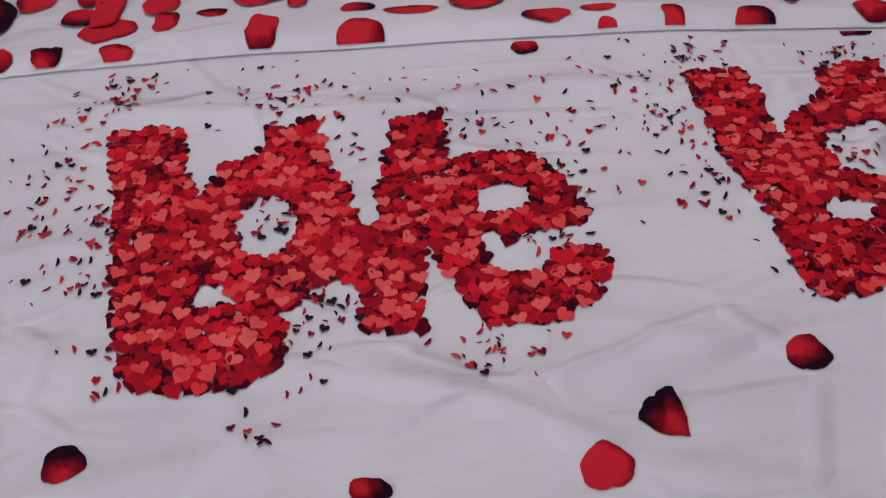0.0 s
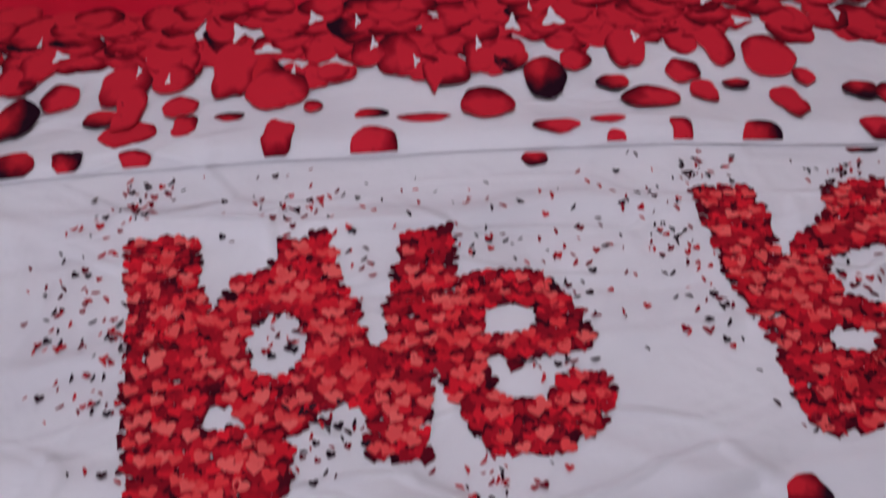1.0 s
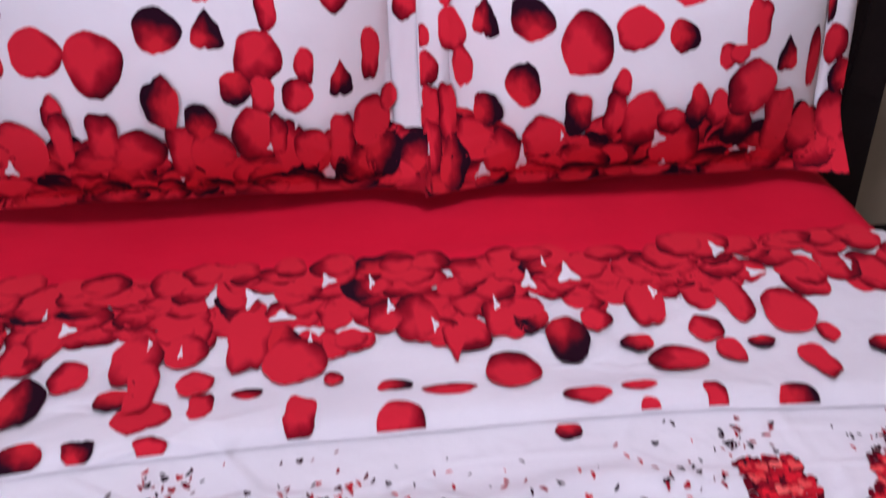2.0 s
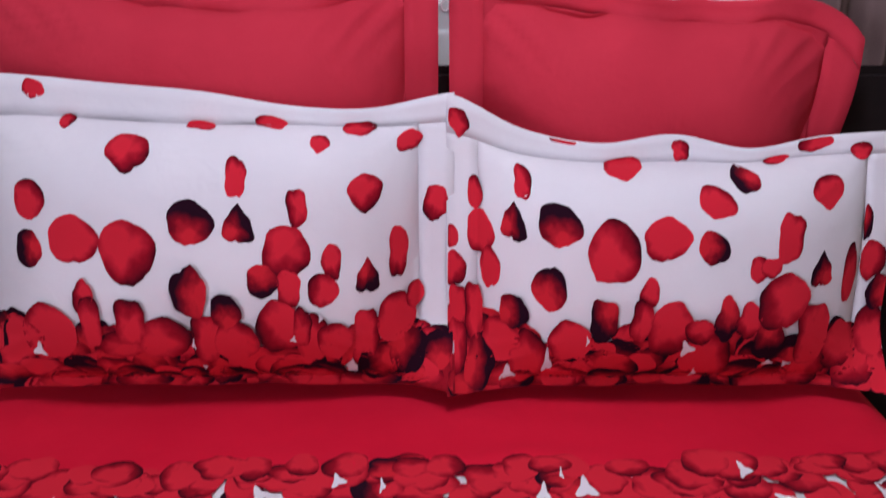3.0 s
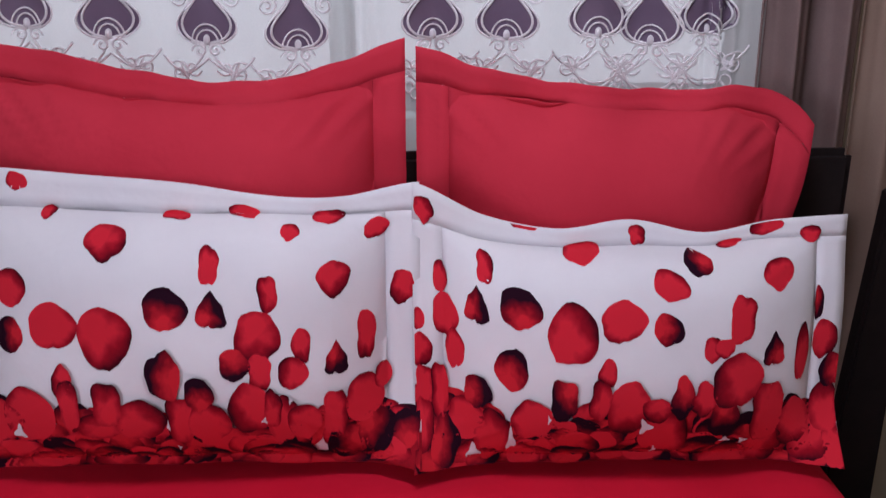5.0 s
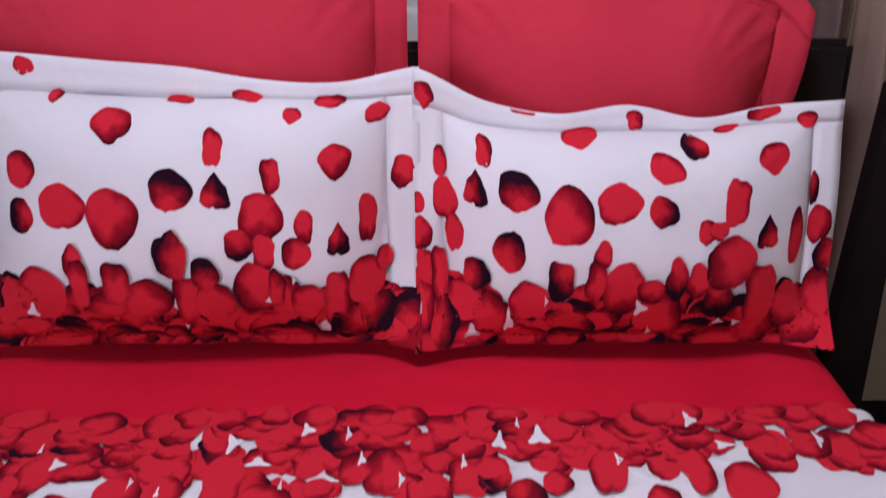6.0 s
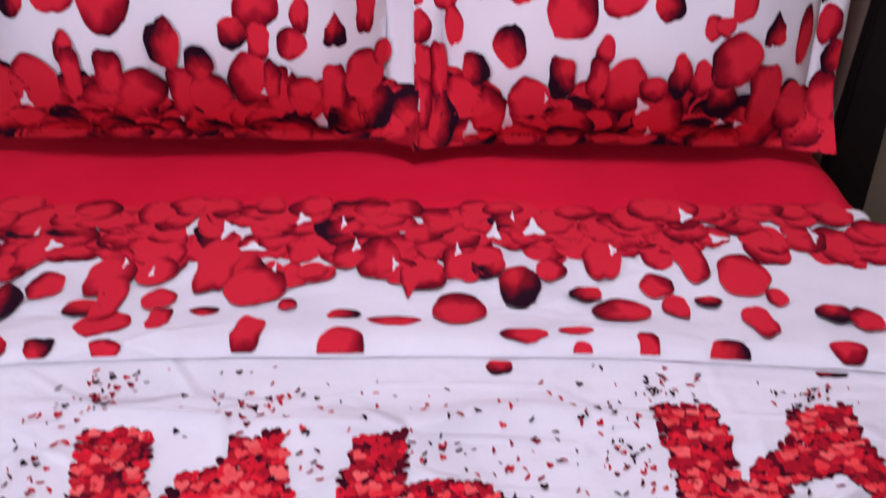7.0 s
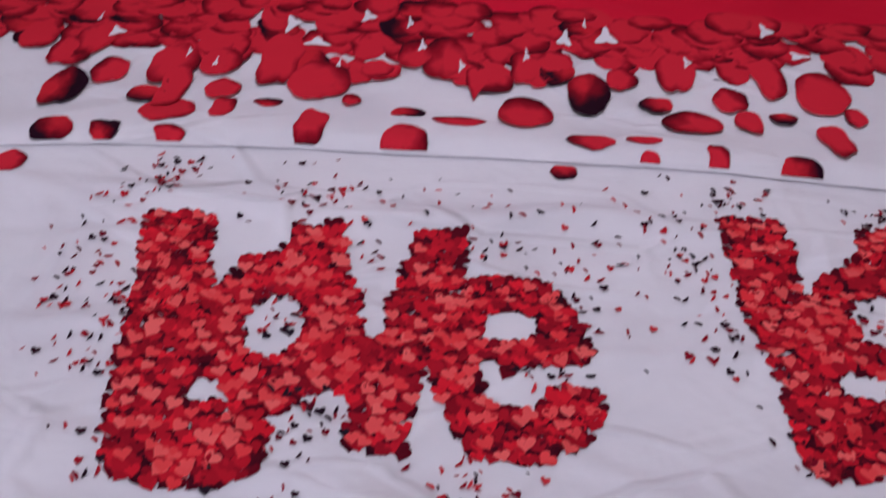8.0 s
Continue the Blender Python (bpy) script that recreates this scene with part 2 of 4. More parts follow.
def fold_line(x):
    return FOLD_Y + 0.002 * math.sin(9 * x + 0.5) - 0.085 * (x - 0.06) ** 2


def ridge(d):
    """Height of the rolled tuck, d metres behind its front."""
    return 0.015 * math.exp(-((d - 0.024) / 0.055) ** 2) * math.sin(math.pi / 2 * min(1.0, (max(d, 0.0) + 0.004) / 0.026))


def duvet_top(x, y):
    d = y - fold_line(x)
    z = BED_Z + wave(x, y) + (ridge(d) if d > 0 else 0.0)
    return (x, y, z)


def curve(knots, s):
    """A smooth line through even knots, s from -1 to 1."""
    last = len(knots) - 1
    at = max(0.0, min(last - 1e-6, (s + 1) / 2 * last))
    i = int(at)
    f = at - i
    p0, p1, p2, p3 = knots[max(i - 1, 0)], knots[i], knots[i + 1], knots[min(i + 2, last)]
    return p1 + 0.5 * f * (p2 - p0 + f * (2 * p0 - 5 * p1 + 4 * p2 - p3 + f * (3 * (p1 - p2) + p3 - p0)))


class Pillow:
    """A flanged pillow that leans back: u across from its middle, v up along its back."""

    def __init__(self, x, y, z, width, tops, lean, puff, flange, seed, rims, corner=0.0, taper=0.0, proud=0.0, pucker=0.004, flap=1.0, droop=0.0, boxy=2.8):
        self.x, self.y, self.z, self.width, self.tops = x, y, z, width, tops
        self.lean, self.puff, self.flange, self.seed, self.corner = lean, puff, flange, seed, corner
        self.rims, self.taper, self.proud, self.pucker, self.flap, self.droop, self.boxy = rims, taper, proud, pucker, flap, droop, boxy

    def top(self, u):
        s = 2 * u / self.width
        slack = 0.0012 * (self.flap - 1) * (math.sin(17 * s + self.seed) + 0.6 * math.sin(31 * s + 2 * self.seed))
        return curve(self.tops, s) + slack - self.droop * max(0.0, s) ** 9

    def rim(self, u):
        """Width of the flange above the upper seam."""
        return curve(self.rims, 2 * u / self.width)

    def at(self, u, v, lift=0.0, back=False):
        """v runs from 0 at the foot to 1 at the upper rim."""
        top = self.top(u)
        high = v * top
        half = self.width / 2 - self.flange
        slack = 0.0032 * (self.flap - 1)
        half += slack * math.sin(19 * high + self.seed)
        rim = self.rim(u) + slack * (math.sin(13 * u + self.seed) + 0.7 * math.sin(37 * u))
        a, b = u / half, 2 * (high - 0.018) / (top - rim - 0.018) - 1
        edge = min(1.0, max(abs(a), abs(b)))
        h = (self.proud + self.flap * (0.004 * math.sin(31 * u + 2 * self.seed) + 0.005 * math.sin(23 * high + self.seed))) * edge ** 6
        if abs(a) < 1 and abs(b) < 1:
            h += self.puff * (1 - abs(a) ** self.boxy) ** 0.75 * (1 - abs(b) ** (self.boxy + 0.8 if b > 0 else 2.6)) ** 0.6
            pull = math.sin(40 * math.atan2(abs(b) - 0.2, abs(a) - 0.2) + self.seed) * max(0.0, abs(a * b) - 0.25) * (1 - edge ** 8)
            h += self.pucker * pull + 0.004 * (1 - edge ** 2) * math.sin(5 * a + 4 * b + self.seed)
        if back:
            h = -0.35 * h - 0.004
        h += lift
        h += self.corner * min(1.0, abs(2 * u / self.width)) ** 6 * max(0.0, 1 - high / 0.10) ** 1.3
        c, s = math.cos(self.lean), math.sin(self.lean)
        return (self.x + u - self.taper * max(0.0, u) * (1 - v), self.y + high * s - h * c, self.z + high * c + h * s)


WHITE_L = Pillow(-0.405, 1.80, 0.612, 0.77, (0.490, 0.484, 0.471, 0.460, 0.439, 0.434, 0.458), 0.217, 0.100, 0.055, 1.0, (0.065, 0.060, 0.055, 0.050, 0.030, 0.028, 0.045), corner=0.055)
WHITE_R = Pillow(0.318, 1.80, 0.608, 0.70, (0.462, 0.407, 0.385, 0.398, 0.377, 0.396, 0.404), 0.217, 0.100, 0.048, 2.3, (0.060, 0.040, 0.030, 0.042, 0.022, 0.030, 0.035), corner=0.055, taper=0.03, proud=0.008)
RED_L = Pillow(-0.422, 1.965, 0.612, 0.76, (0.645, 0.643, 0.615, 0.590, 0.584, 0.610, 0.654), 0.15, 0.100, 0.055, 3.1, (0.050, 0.055, 0.050, 0.040, 0.035, 0.045, 0.055), pucker=0.020, flap=2.3, boxy=2.3)
RED_R = Pillow(0.317, 1.965, 0.612, 0.682, (0.641, 0.605, 0.582, 0.570, 0.566, 0.573, 0.568), 0.15, 0.100, 0.055, 4.4, (0.060, 0.045, 0.035, 0.035, 0.035, 0.040, 0.050), taper=0.26, pucker=0.020, flap=2.3, droop=0.065, boxy=2.3)


# ---------------------------------------------------------------- the room
X0, X1, Y0, Y1, TOP, THICK = -2.3, 1.9, -2.2, 2.34, 2.6, 0.16


def walls():
    floor = block("floor", (X0 - THICK, X1 + THICK, Y0 - THICK, Y1 + THICK, -0.10, 0.0), FLOOR)
    tagged(floor, "dark smooth floor beside the bed", "floor", kind="structure")
    ceiling = block("ceiling", (X0 - THICK, X1 + THICK, Y0 - THICK, Y1 + THICK, TOP, TOP + 0.1), CEIL)
    tagged(ceiling, "plain white ceiling", "ceiling", kind="structure")
    for name, dims in (("wall_south", (X0 - THICK, X1 + THICK, Y0 - THICK, Y0, 0, TOP)), ("wall_east", (X1, X1 + THICK, Y0, Y1, 0, TOP))):
        tagged(block(name, dims, PAINT), "plain beige painted wall", "wall", kind="structure")
    bm = bmesh.new()
    for x0, x1, z0, z1 in ((X0 - THICK, -1.1, 0, TOP), (0.76, X1 + THICK, 0, TOP), (-1.1, 0.76, 0, 1.0), (-1.1, 0.76, 2.15, TOP)):
        box(bm, x0, x1, Y1, Y1 + THICK, z0, z1)
    tagged(part("wall_north", bm, PAINT), "beige painted wall with a window opening behind the bed", "wall", kind="structure")
    # the opening in this wall is added, unseen, for the side source
    bm = bmesh.new()
    for y0, y1, z0, z1 in ((Y0, -2.05, 0, TOP), (-0.55, Y1, 0, TOP), (-2.05, -0.55, 0, 1.0), (-2.05, -0.55, 2.25, TOP)):
        box(bm, X0 - THICK, X0, y0, y1, z0, z1)
    tagged(part("wall_west", bm, PAINT), "beige painted wall with an added window opening, out of view", "wall", kind="structure")
    board = block("baseboard", (0.45, X1 - 0.002, Y1 - 0.018, Y1 - 0.002, 0.0, 0.13), WOOD, bevel=0.004)
    tagged(board, "dark wooden baseboard along the beige wall", "baseboard", kind="structure")


def window(name, depth, a0, a1, z0, z1, side=False):
    """A two-sash window across x, or across y in a side wall."""
    win = tagged(empty(name), "mint-painted window frame with clear panes", "window", kind="structure")

    def bar(piece, p, q, d0, d1, low, high, mat, bevel):
        dims = (d0, d1, p, q, low, high) if side else (p, q, d0, d1, low, high)
        return block(piece, dims, mat, win, bevel)

    w, am = 0.05, (a0 + a1) / 2
    for p, q, low, high in ((a0, a0 + w, z0, z1), (a1 - w, a1, z0, z1), (a0 + w, a1 - w, z0, z0 + w), (a0 + w, a1 - w, z1 - w, z1)):
        bar("window_frame", p, q, depth, depth + 0.06, low, high, MINT, 0.004)
    bar("mullion", am - 0.025, am + 0.025, depth + 0.004, depth + 0.056, z0 + w, z1 - w, MINT, 0.004)
    for p, q in ((a0 + w, am - 0.025), (am + 0.025, a1 - w)):
        bar("pane", p, q, depth + 0.028, depth + 0.032, z0 + w, z1 - w, GLASS, 0.0).visible_shadow = False
    return win


walls()
window("window_1", Y1 + 0.03, -1.1, 0.76, 1.00, 2.15)
# second window is an added one, out of view, round the side source
window("added_west_window", X0 - 0.12, -2.05, -0.55, 1.00, 2.25, side=True)


# ---------------------------------------------------------------- the bed
BX0, BX1, BY0, BY1 = -0.870, 0.664, 0.02, 2.11


def bed():
    b = tagged(empty("bed"), "double bed with a dark wooden base under red bedding", "bed")
    block("base", (BX0 + 0.02, BX1 - 0.02, BY0 + 0.02, BY1 - 0.01, 0.12, 0.34), WOOD, b, 0.012)
    block("mattress", (BX0 + 0.012, BX1 - 0.012, BY0 + 0.012, BY1 - 0.012, 0.34, BED_Z - 0.022), CEIL, b, 0.03)
    # assumed dark board; it also darkens the shaded gap between the red pillows
    block("assumed_headboard", (BX0 - 0.03, 0.770, 2.115, 2.150, 0.0, 1.045), WOOD, b, 0.014)
    # dark slanting post of unknown kind beside the board, wider at its foot
    bm = box(bmesh.new(), 0.774, 0.900, 2.095, 2.140, 0.0, 0.97)
    for v in bm.verts:
        if v.co.z > 0.5 and v.co.x < 0.8:
            v.co.x += 0.065
    bmesh.ops.bevel(bm, geom=list(bm.edges), offset=0.006, segments=2, affect="EDGES")
    part("dark_side_post", bm, WOOD, b, "dark slanting post of unknown kind beside the bed head")
    for x in (BX0 + 0.08, BX1 - 0.08):
        for y in (BY0 + 0.08, BY1 - 0.08):
            block("leg", (x - 0.03, x + 0.03, y - 0.03, y + 0.03, 0.0, 0.12), WOOD, b, 0.005)


def drape_row(z_of, y, half_left, half_right, hang, n=90, corner=0.035):
    """A crossing of the bed: up one side, over the top and down the other side."""
    out = []
    for i in range(n + 1):
        s = -1 + 2 * i / n
        reach = (half_right if s > 0 else half_left) + hang
        far = s * reach
        edge = half_right if s > 0 else half_left
        a = abs(far)
        if a <= edge - corner:
            x, drop = far, 0.0
        else:
            arc = a - (edge - corner)
            turn = min(arc / corner, math.pi / 2)
            x = math.copysign(edge - corner + corner * math.sin(turn), far)
            drop = corner * (1 - math.cos(turn)) + max(0.0, arc - corner * math.pi / 2)
        flare = 0.006 * math.sin(16 * y) * min(1.0, drop * 6)
        out.append((x + math.copysign(flare + 0.03 * drop, far), y, z_of(x, y) - drop))
    return out


def fitted_sheet():
    rows = []
    for i in range(41):
        y = 1.40 + (BY1 - 1.40) * i / 40
        dip = 0.010 * math.exp(-((y - 1.86) / 0.12) ** 2)
        rows.append(drape_row(lambda x, yy: BED_Z - 0.006 - dip + 0.8 * wave(1.3 * x, 0.7 * yy), y, -BX0, BX1, 0.30, 70))
    y = BY1 + 0.004
    for drop in (0.02, 0.15, 0.30):
        rows.append([(p[0], y, min(p[2], BED_Z - drop)) for p in rows[40]])
    ob = link("fitted_sheet", mesh_of("fitted_sheet", *sheet(rows), RED))
    tagged(ob, "plain red cotton sheet stretched over the mattress", "sheet")


def duvet_cover():
    d = tagged(empty("duvet"), "white duvet cover printed with red rose petals and heart-filled letters", "duvet")
    rows = []
    ys = [-0.02 + 0.008 * i for i in range(150)]
    for y in [v for v in ys if v < FOLD_Y - 0.02]:
        rows.append(drape_row(lambda x, yy: duvet_top(x, yy)[2], y, -BX0 + 0.012, BX1 + 0.012, 0.28, 250))
    lower = drape_row(lambda x, yy: BED_Z + wave(x, FOLD_Y), FOLD_Y, -BX0 + 0.012, BX1 + 0.012, 0.28, 250)

    def tuck(off, up):
        out = []
        for x, y, z in lower:
            yy = fold_line(max(-0.7, min(0.7, x))) + off
            out.append((x, yy, z + up - wave(x, FOLD_Y) + wave(x, yy)))
        return out

    for off, up in ((-0.012, 0.0), (-0.004, 0.0), (0.004, 0.0), (0.009, 0.0005), (0.010, 0.0015), (0.005, 0.0022), (0.0, 0.0030), (0.0012, 0.0040)):
        rows.append(tuck(off, up))
    d_list = [0.0025, 0.004, 0.006, 0.009, 0.0125, 0.018, 0.024, 0.03, 0.038, 0.046, 0.056, 0.066, 0.078, 0.09, 0.105]
    for off in d_list:
        rows.append([(x, y, z - wave(x, FOLD_Y) + wave(x, y) + ridge(off)) for x, y, z in ((p[0], fold_line(max(-0.7, min(0.7, p[0]))) + off, p[2]) for p in lower)])
    y = FOLD_Y + 0.125
    while y < HEM_Y:
        rows.append(drape_row(lambda x, yy: duvet_top(x, yy)[2], y, -BX0 + 0.012, BX1 + 0.012, 0.28, 250))
        y += 0.009
    rows.append(drape_row(lambda x, yy: duvet_top(x, yy)[2], HEM_Y, -BX0 + 0.012, BX1 + 0.012, 0.28, 250))
    rows.append([(x, y + 0.002, z - 0.004) for x, y, z in rows[-1]])
    verts, faces = sheet(rows)
    link("cover", mesh_of("cover", verts, faces, SPREAD), d)
    band = [[(x, y, z + 0.0005) for x, y, z in (duvet_top(BX0 + 0.05 + (BX1 - BX0 - 0.10) * i / 160, HEM_Y - 0.030 + 0.010 * j) for i in range(161))] for j in range(4)]
    link("printed_border", mesh_of("printed_border", *sheet(band), RED), d, "solid red strip along the upper hem")
    return d


bed()
fitted_sheet()
duvet = duvet_cover()


# ---------------------------------------------------------------- pillows
def pillow(name, shape, face_mat, hem_mat, label, category="pillow"):
    p = tagged(empty(name), label, category, group="pillows on the bed")
    n, k = 56, 40
    w, fl = shape.width, shape.flange

    def grid(back):
        rows = []
        for j in range(k + 1):
            row = []
            for i in range(n + 1):
                u = (-1 + 2 * i / n) * (w / 2 - fl)
                top = shape.top(u)
                lo, hi = 0.018 / top, 1 - shape.rim(u) / top
                v = lo + (hi - lo) * (0.5 - 0.5 * math.cos(math.pi * j / k))
                row.append(shape.at(u, v, 0.0, back))
            rows.append(row)
        return rows

    front, rear = grid(False), grid(True)
    verts, faces = sheet(front)
    v2, f2 = sheet(rear)
    off = len(verts)
    faces += [tuple(off + i for i in reversed(f)) for f in f2]
    m = n + 1
    ring = [j for j in range(m)] + [m * r + n for r in range(1, k + 1)] + [m * k + j for j in range(n - 1, -1, -1)] + [m * r for r in range(k - 1, 0, -1)]
    for a, b in zip(ring, ring[1:] + ring[:1]):
        faces.append((b, a, off + a, off + b))
    link("cushion", mesh_of("cushion", verts + v2, faces, face_mat), p)
    # the flat sewn border, a ring with its own thickness
    strips, sfaces = [], []

    def border(u_of, v_of, count):
        base = len(strips)
        for i in range(count + 1):
            for q in range(4):
                u, v = u_of(i / count, q / 3), v_of(i / count, q / 3)
                strips.append(shape.at(u, v, 0.0))
        for i in range(count):
            for q in range(3):
                a = base + i * 4 + q
                sfaces.append((a, a + 1, a + 5, a + 4))

    inner = w / 2 - fl
    border(lambda s, q: (-1 + 2 * s) * w / 2, lambda s, q: 1 - (1 - q) * shape.rim((-1 + 2 * s) * w / 2) / shape.top((-1 + 2 * s) * w / 2), 60)
    border(lambda s, q: inner + fl * q, lambda s, q: 0.12 + s * (0.88 - shape.rim(inner + fl * q) / shape.top(inner + fl * q)), 30)
    border(lambda s, q: -inner - fl * q, lambda s, q: 0.12 + s * (0.88 - shape.rim(-inner - fl * q) / shape.top(-inner - fl * q)), 30)
    rims = [link("flange", mesh_of("flange", strips, sfaces, face_mat), p)]
    strips, sfaces = [], []
    border(lambda s, q: (-1 + 2 * s) * inner, lambda s, q: q * 0.018 / shape.top((-1 + 2 * s) * inner), 40)
    border(lambda s, q: inner + fl * q, lambda s, q: 0.12 * s, 10)
    border(lambda s, q: -inner - fl * q, lambda s, q: 0.12 * s, 10)
    rims.append(link("lower_hem", mesh_of("lower_hem", strips, sfaces, hem_mat), p))
    for rim in rims:
        solid = rim.modifiers.new("hem", "SOLIDIFY")
        solid.thickness, solid.offset = 0.0010, 0.0
    return p


white_left = pillow("pillow", WHITE_L, WHITE, HEM, "white pillow printed with falling red rose petals, wide flange")
white_right = pillow("pillow", WHITE_R, WHITE, HEM, "white pillow printed with falling red rose petals, sagging upper edge")
red_left = pillow("pillow", RED_L, ROSE, ROSE, "plain red flanged pillow standing behind a white one")
red_right = pillow("pillow", RED_R, ROSE, ROSE, "plain red flanged pillow with one drooping corner")


# ---------------------------------------------------------------- curtains
def sheer_y(x):
    y = 2.205 + 0.012 * math.sin(23 * x) + 0.006 * math.sin(51 * x + 1)
    for at in (-0.125, 0.53):
        y += 0.014 * math.exp(-((x - at) / 0.03) ** 2) * math.sin(190 * x)
    return y


def sheer_curtain():
    c = tagged(empty("sheer_curtain"), "sheer white voile curtain with plum medallions and silver cord embroidery", "curtain")
    rows = []
    for j in range(33):
        z = 0.25 + 2.05 * j / 32
        rows.append([(-1.3 + 1.915 * i / 320, sheer_y(-1.3 + 1.915 * i / 320) + 0.006 * math.sin(3 * z + 9 * i / 320), z) for i in range(321)])
    link("voile", mesh_of("voile", *sheet(rows), SHEER), c)
    return c


def on_sheer(x, z, off=0.0):
    i = (x + 1.3) / 1.915
    return Vector((x, sheer_y(x) + 0.006 * math.sin(3 * z + 9 * i) - off, z))


def cord(points, radius, closed=False):
    """A round thread along points of the curtain."""
    verts, faces, n = [], [], len(points)
    for i, p in enumerate(points):
        a, b = points[(i - 1) % n if closed else max(i - 1, 0)], points[(i + 1) % n if closed else min(i + 1, n - 1)]
        along = (b - a).normalized()
        side = along.cross(Vector((0, 1, 0))).normalized()
        for q in range(5):
            w = 2 * math.pi * q / 5
            verts.append(p + radius * (math.cos(w) * side + math.sin(w) * Vector((0, 1, 0))))
    for i in range(n if closed else n - 1):
        for q in range(5):
            faces.append((i * 5 + q, i * 5 + (q + 1) % 5, ((i + 1) % n) * 5 + (q + 1) % 5, ((i + 1) % n) * 5 + q))
    return verts, faces


def onion(s):
    """Half outline of the medallion, s from its foot (0) to its neck (1): half width and height."""
    z = 0.150 * s
    if z < 0.034:
        half = 0.053 * math.sqrt(max(0.0, 1 - ((0.034 - z) / 0.034) ** 2))
    elif z < 0.098:
        half = 0.013 + 0.020 * (1 + math.cos(math.pi * (z - 0.034) / 0.064))
    else:
        half = 0.013 + 0.16 * (z - 0.098)
    return half, z


def spiral(x, z, size, turn, flip, turns=1.4):
    out = []
    for i in range(26):
        w = turns * 2 * math.pi * i / 25
        r = size * (1 - 0.8 * i / 25)
        out.append((x + flip * r * math.cos(w + turn), z + r * math.sin(w + turn)))
    return out


def medallion(curtain, cx, cz, verts, faces, size=1.0):
    """One patch with its bead; its cords join those of the whole curtain in verts and faces."""

    def stitch(flat, radius=0.0021, closed=False):
        pts = [on_sheer(cx + size * x, cz + size * z, 0.0025) for x, z in flat]
        v, f = cord(pts, radius * size, closed)
        off = len(verts)
        verts.extend(v)
        faces.extend(tuple(off + i for i in g) for g in f)

    steps = [i / 26 for i in range(27)]
    right = [onion(s) for s in steps]
    grid = [[on_sheer(cx + size * x * (k / 6 - 1), cz + size * (z - 0.010), 0.0010) for k in range(13)] for x, z in right]
    link("plum_patch", mesh_of("plum_patch", *sheet(grid), PLUM), curtain, "plum satin medallion")
    for flip in (-1, 1):
        stitch([(flip * 0.84 * x, z * 0.98 - 0.008) for x, z in right], 0.0026)
        stitch([(flip * (x + 0.002), z - 0.011) for x, z in right])
        stitch(spiral(0.050 * flip, 0.072, 0.017, 2.4, flip))
        stitch(spiral(0.042 * flip, 0.112, 0.020, 0.4, flip))
        stitch([(flip * (0.016 + 0.030 * s), 0.098 + 0.020 * math.sin(3.0 * s)) for s in steps], 0.0024)
        stitch([(flip * (0.010 + 0.075 * s), -0.030 - 0.030 * math.sin(3.1 * s)) for s in steps], 0.0022)
        stitch([(flip * (0.004 + 0.050 * s), -0.100 + 0.055 * s * s) for s in steps], 0.0024)
        stitch(spiral(0.014 * flip, -0.020, 0.011, 1.6, flip, 1.1), 0.0024)
        stitch(spiral(0.056 * flip, -0.062, 0.022, 0.9, flip))
        stitch(spiral(0.030 * flip, -0.052, 0.016, 3.4, flip, 1.0))
        stitch([(flip * 0.062 * s, -0.034 - 0.052 * math.sin(1.4 * s) + 0.02 * s) for s in steps])
        stitch([(flip * 0.055 * s, -0.092 + 0.032 * s * s) for s in steps], 0.002)
        for k in range(4):
            a = -1.45 + 0.34 * k
            x, z = flip * 0.048 * math.cos(a), -0.075 + 0.045 * math.sin(a)
            stitch([(x + 0.0075 * math.cos(w * 0.63), z + 0.0105 * math.sin(w * 0.63)) for w in range(10)], 0.0018, True)
    for rad in (0.020, 0.028):
        stitch([(rad * math.cos(math.pi * s), -0.008 + 1.25 * rad * math.sin(math.pi * s)) for s in steps], 0.0018)
    stitch([(0.030 * math.sin(3 * (s - 0.5)), -0.022 + 0.016 * abs(math.cos(3 * (s - 0.5)))) for s in steps], 0.0018)
    bm = bmesh.new()
    bmesh.ops.create_icosphere(bm, subdivisions=2, radius=0.0085 * size, matrix=Matrix.Translation(on_sheer(cx, cz, 0.004)) @ Matrix.Diagonal((0.8, 0.6, 1.15, 1)))
    part("bead", bm, GEM, curtain, "clear glass bead", smooth=True)


sheer = sheer_curtain()
cord_verts, cord_faces = [], []
for mx, mz in ((-0.721, 1.265), (-0.572, 1.248), (-0.399, 1.236), (-0.238, 1.223), (0.007, 1.244), (0.140, 1.242), (0.306, 1.246), (0.402, 1.231), (0.502, 1.251)):
    for up in (0.0, 0.30):
        medallion(sheer, mx + 0.03 * (up > 0), mz + up, cord_verts, cord_faces)
tagged(link("embroidery", mesh_of("embroidery", cord_verts, cord_faces, CORD), sheer, "silver cord scrollwork"), kind="stuff")


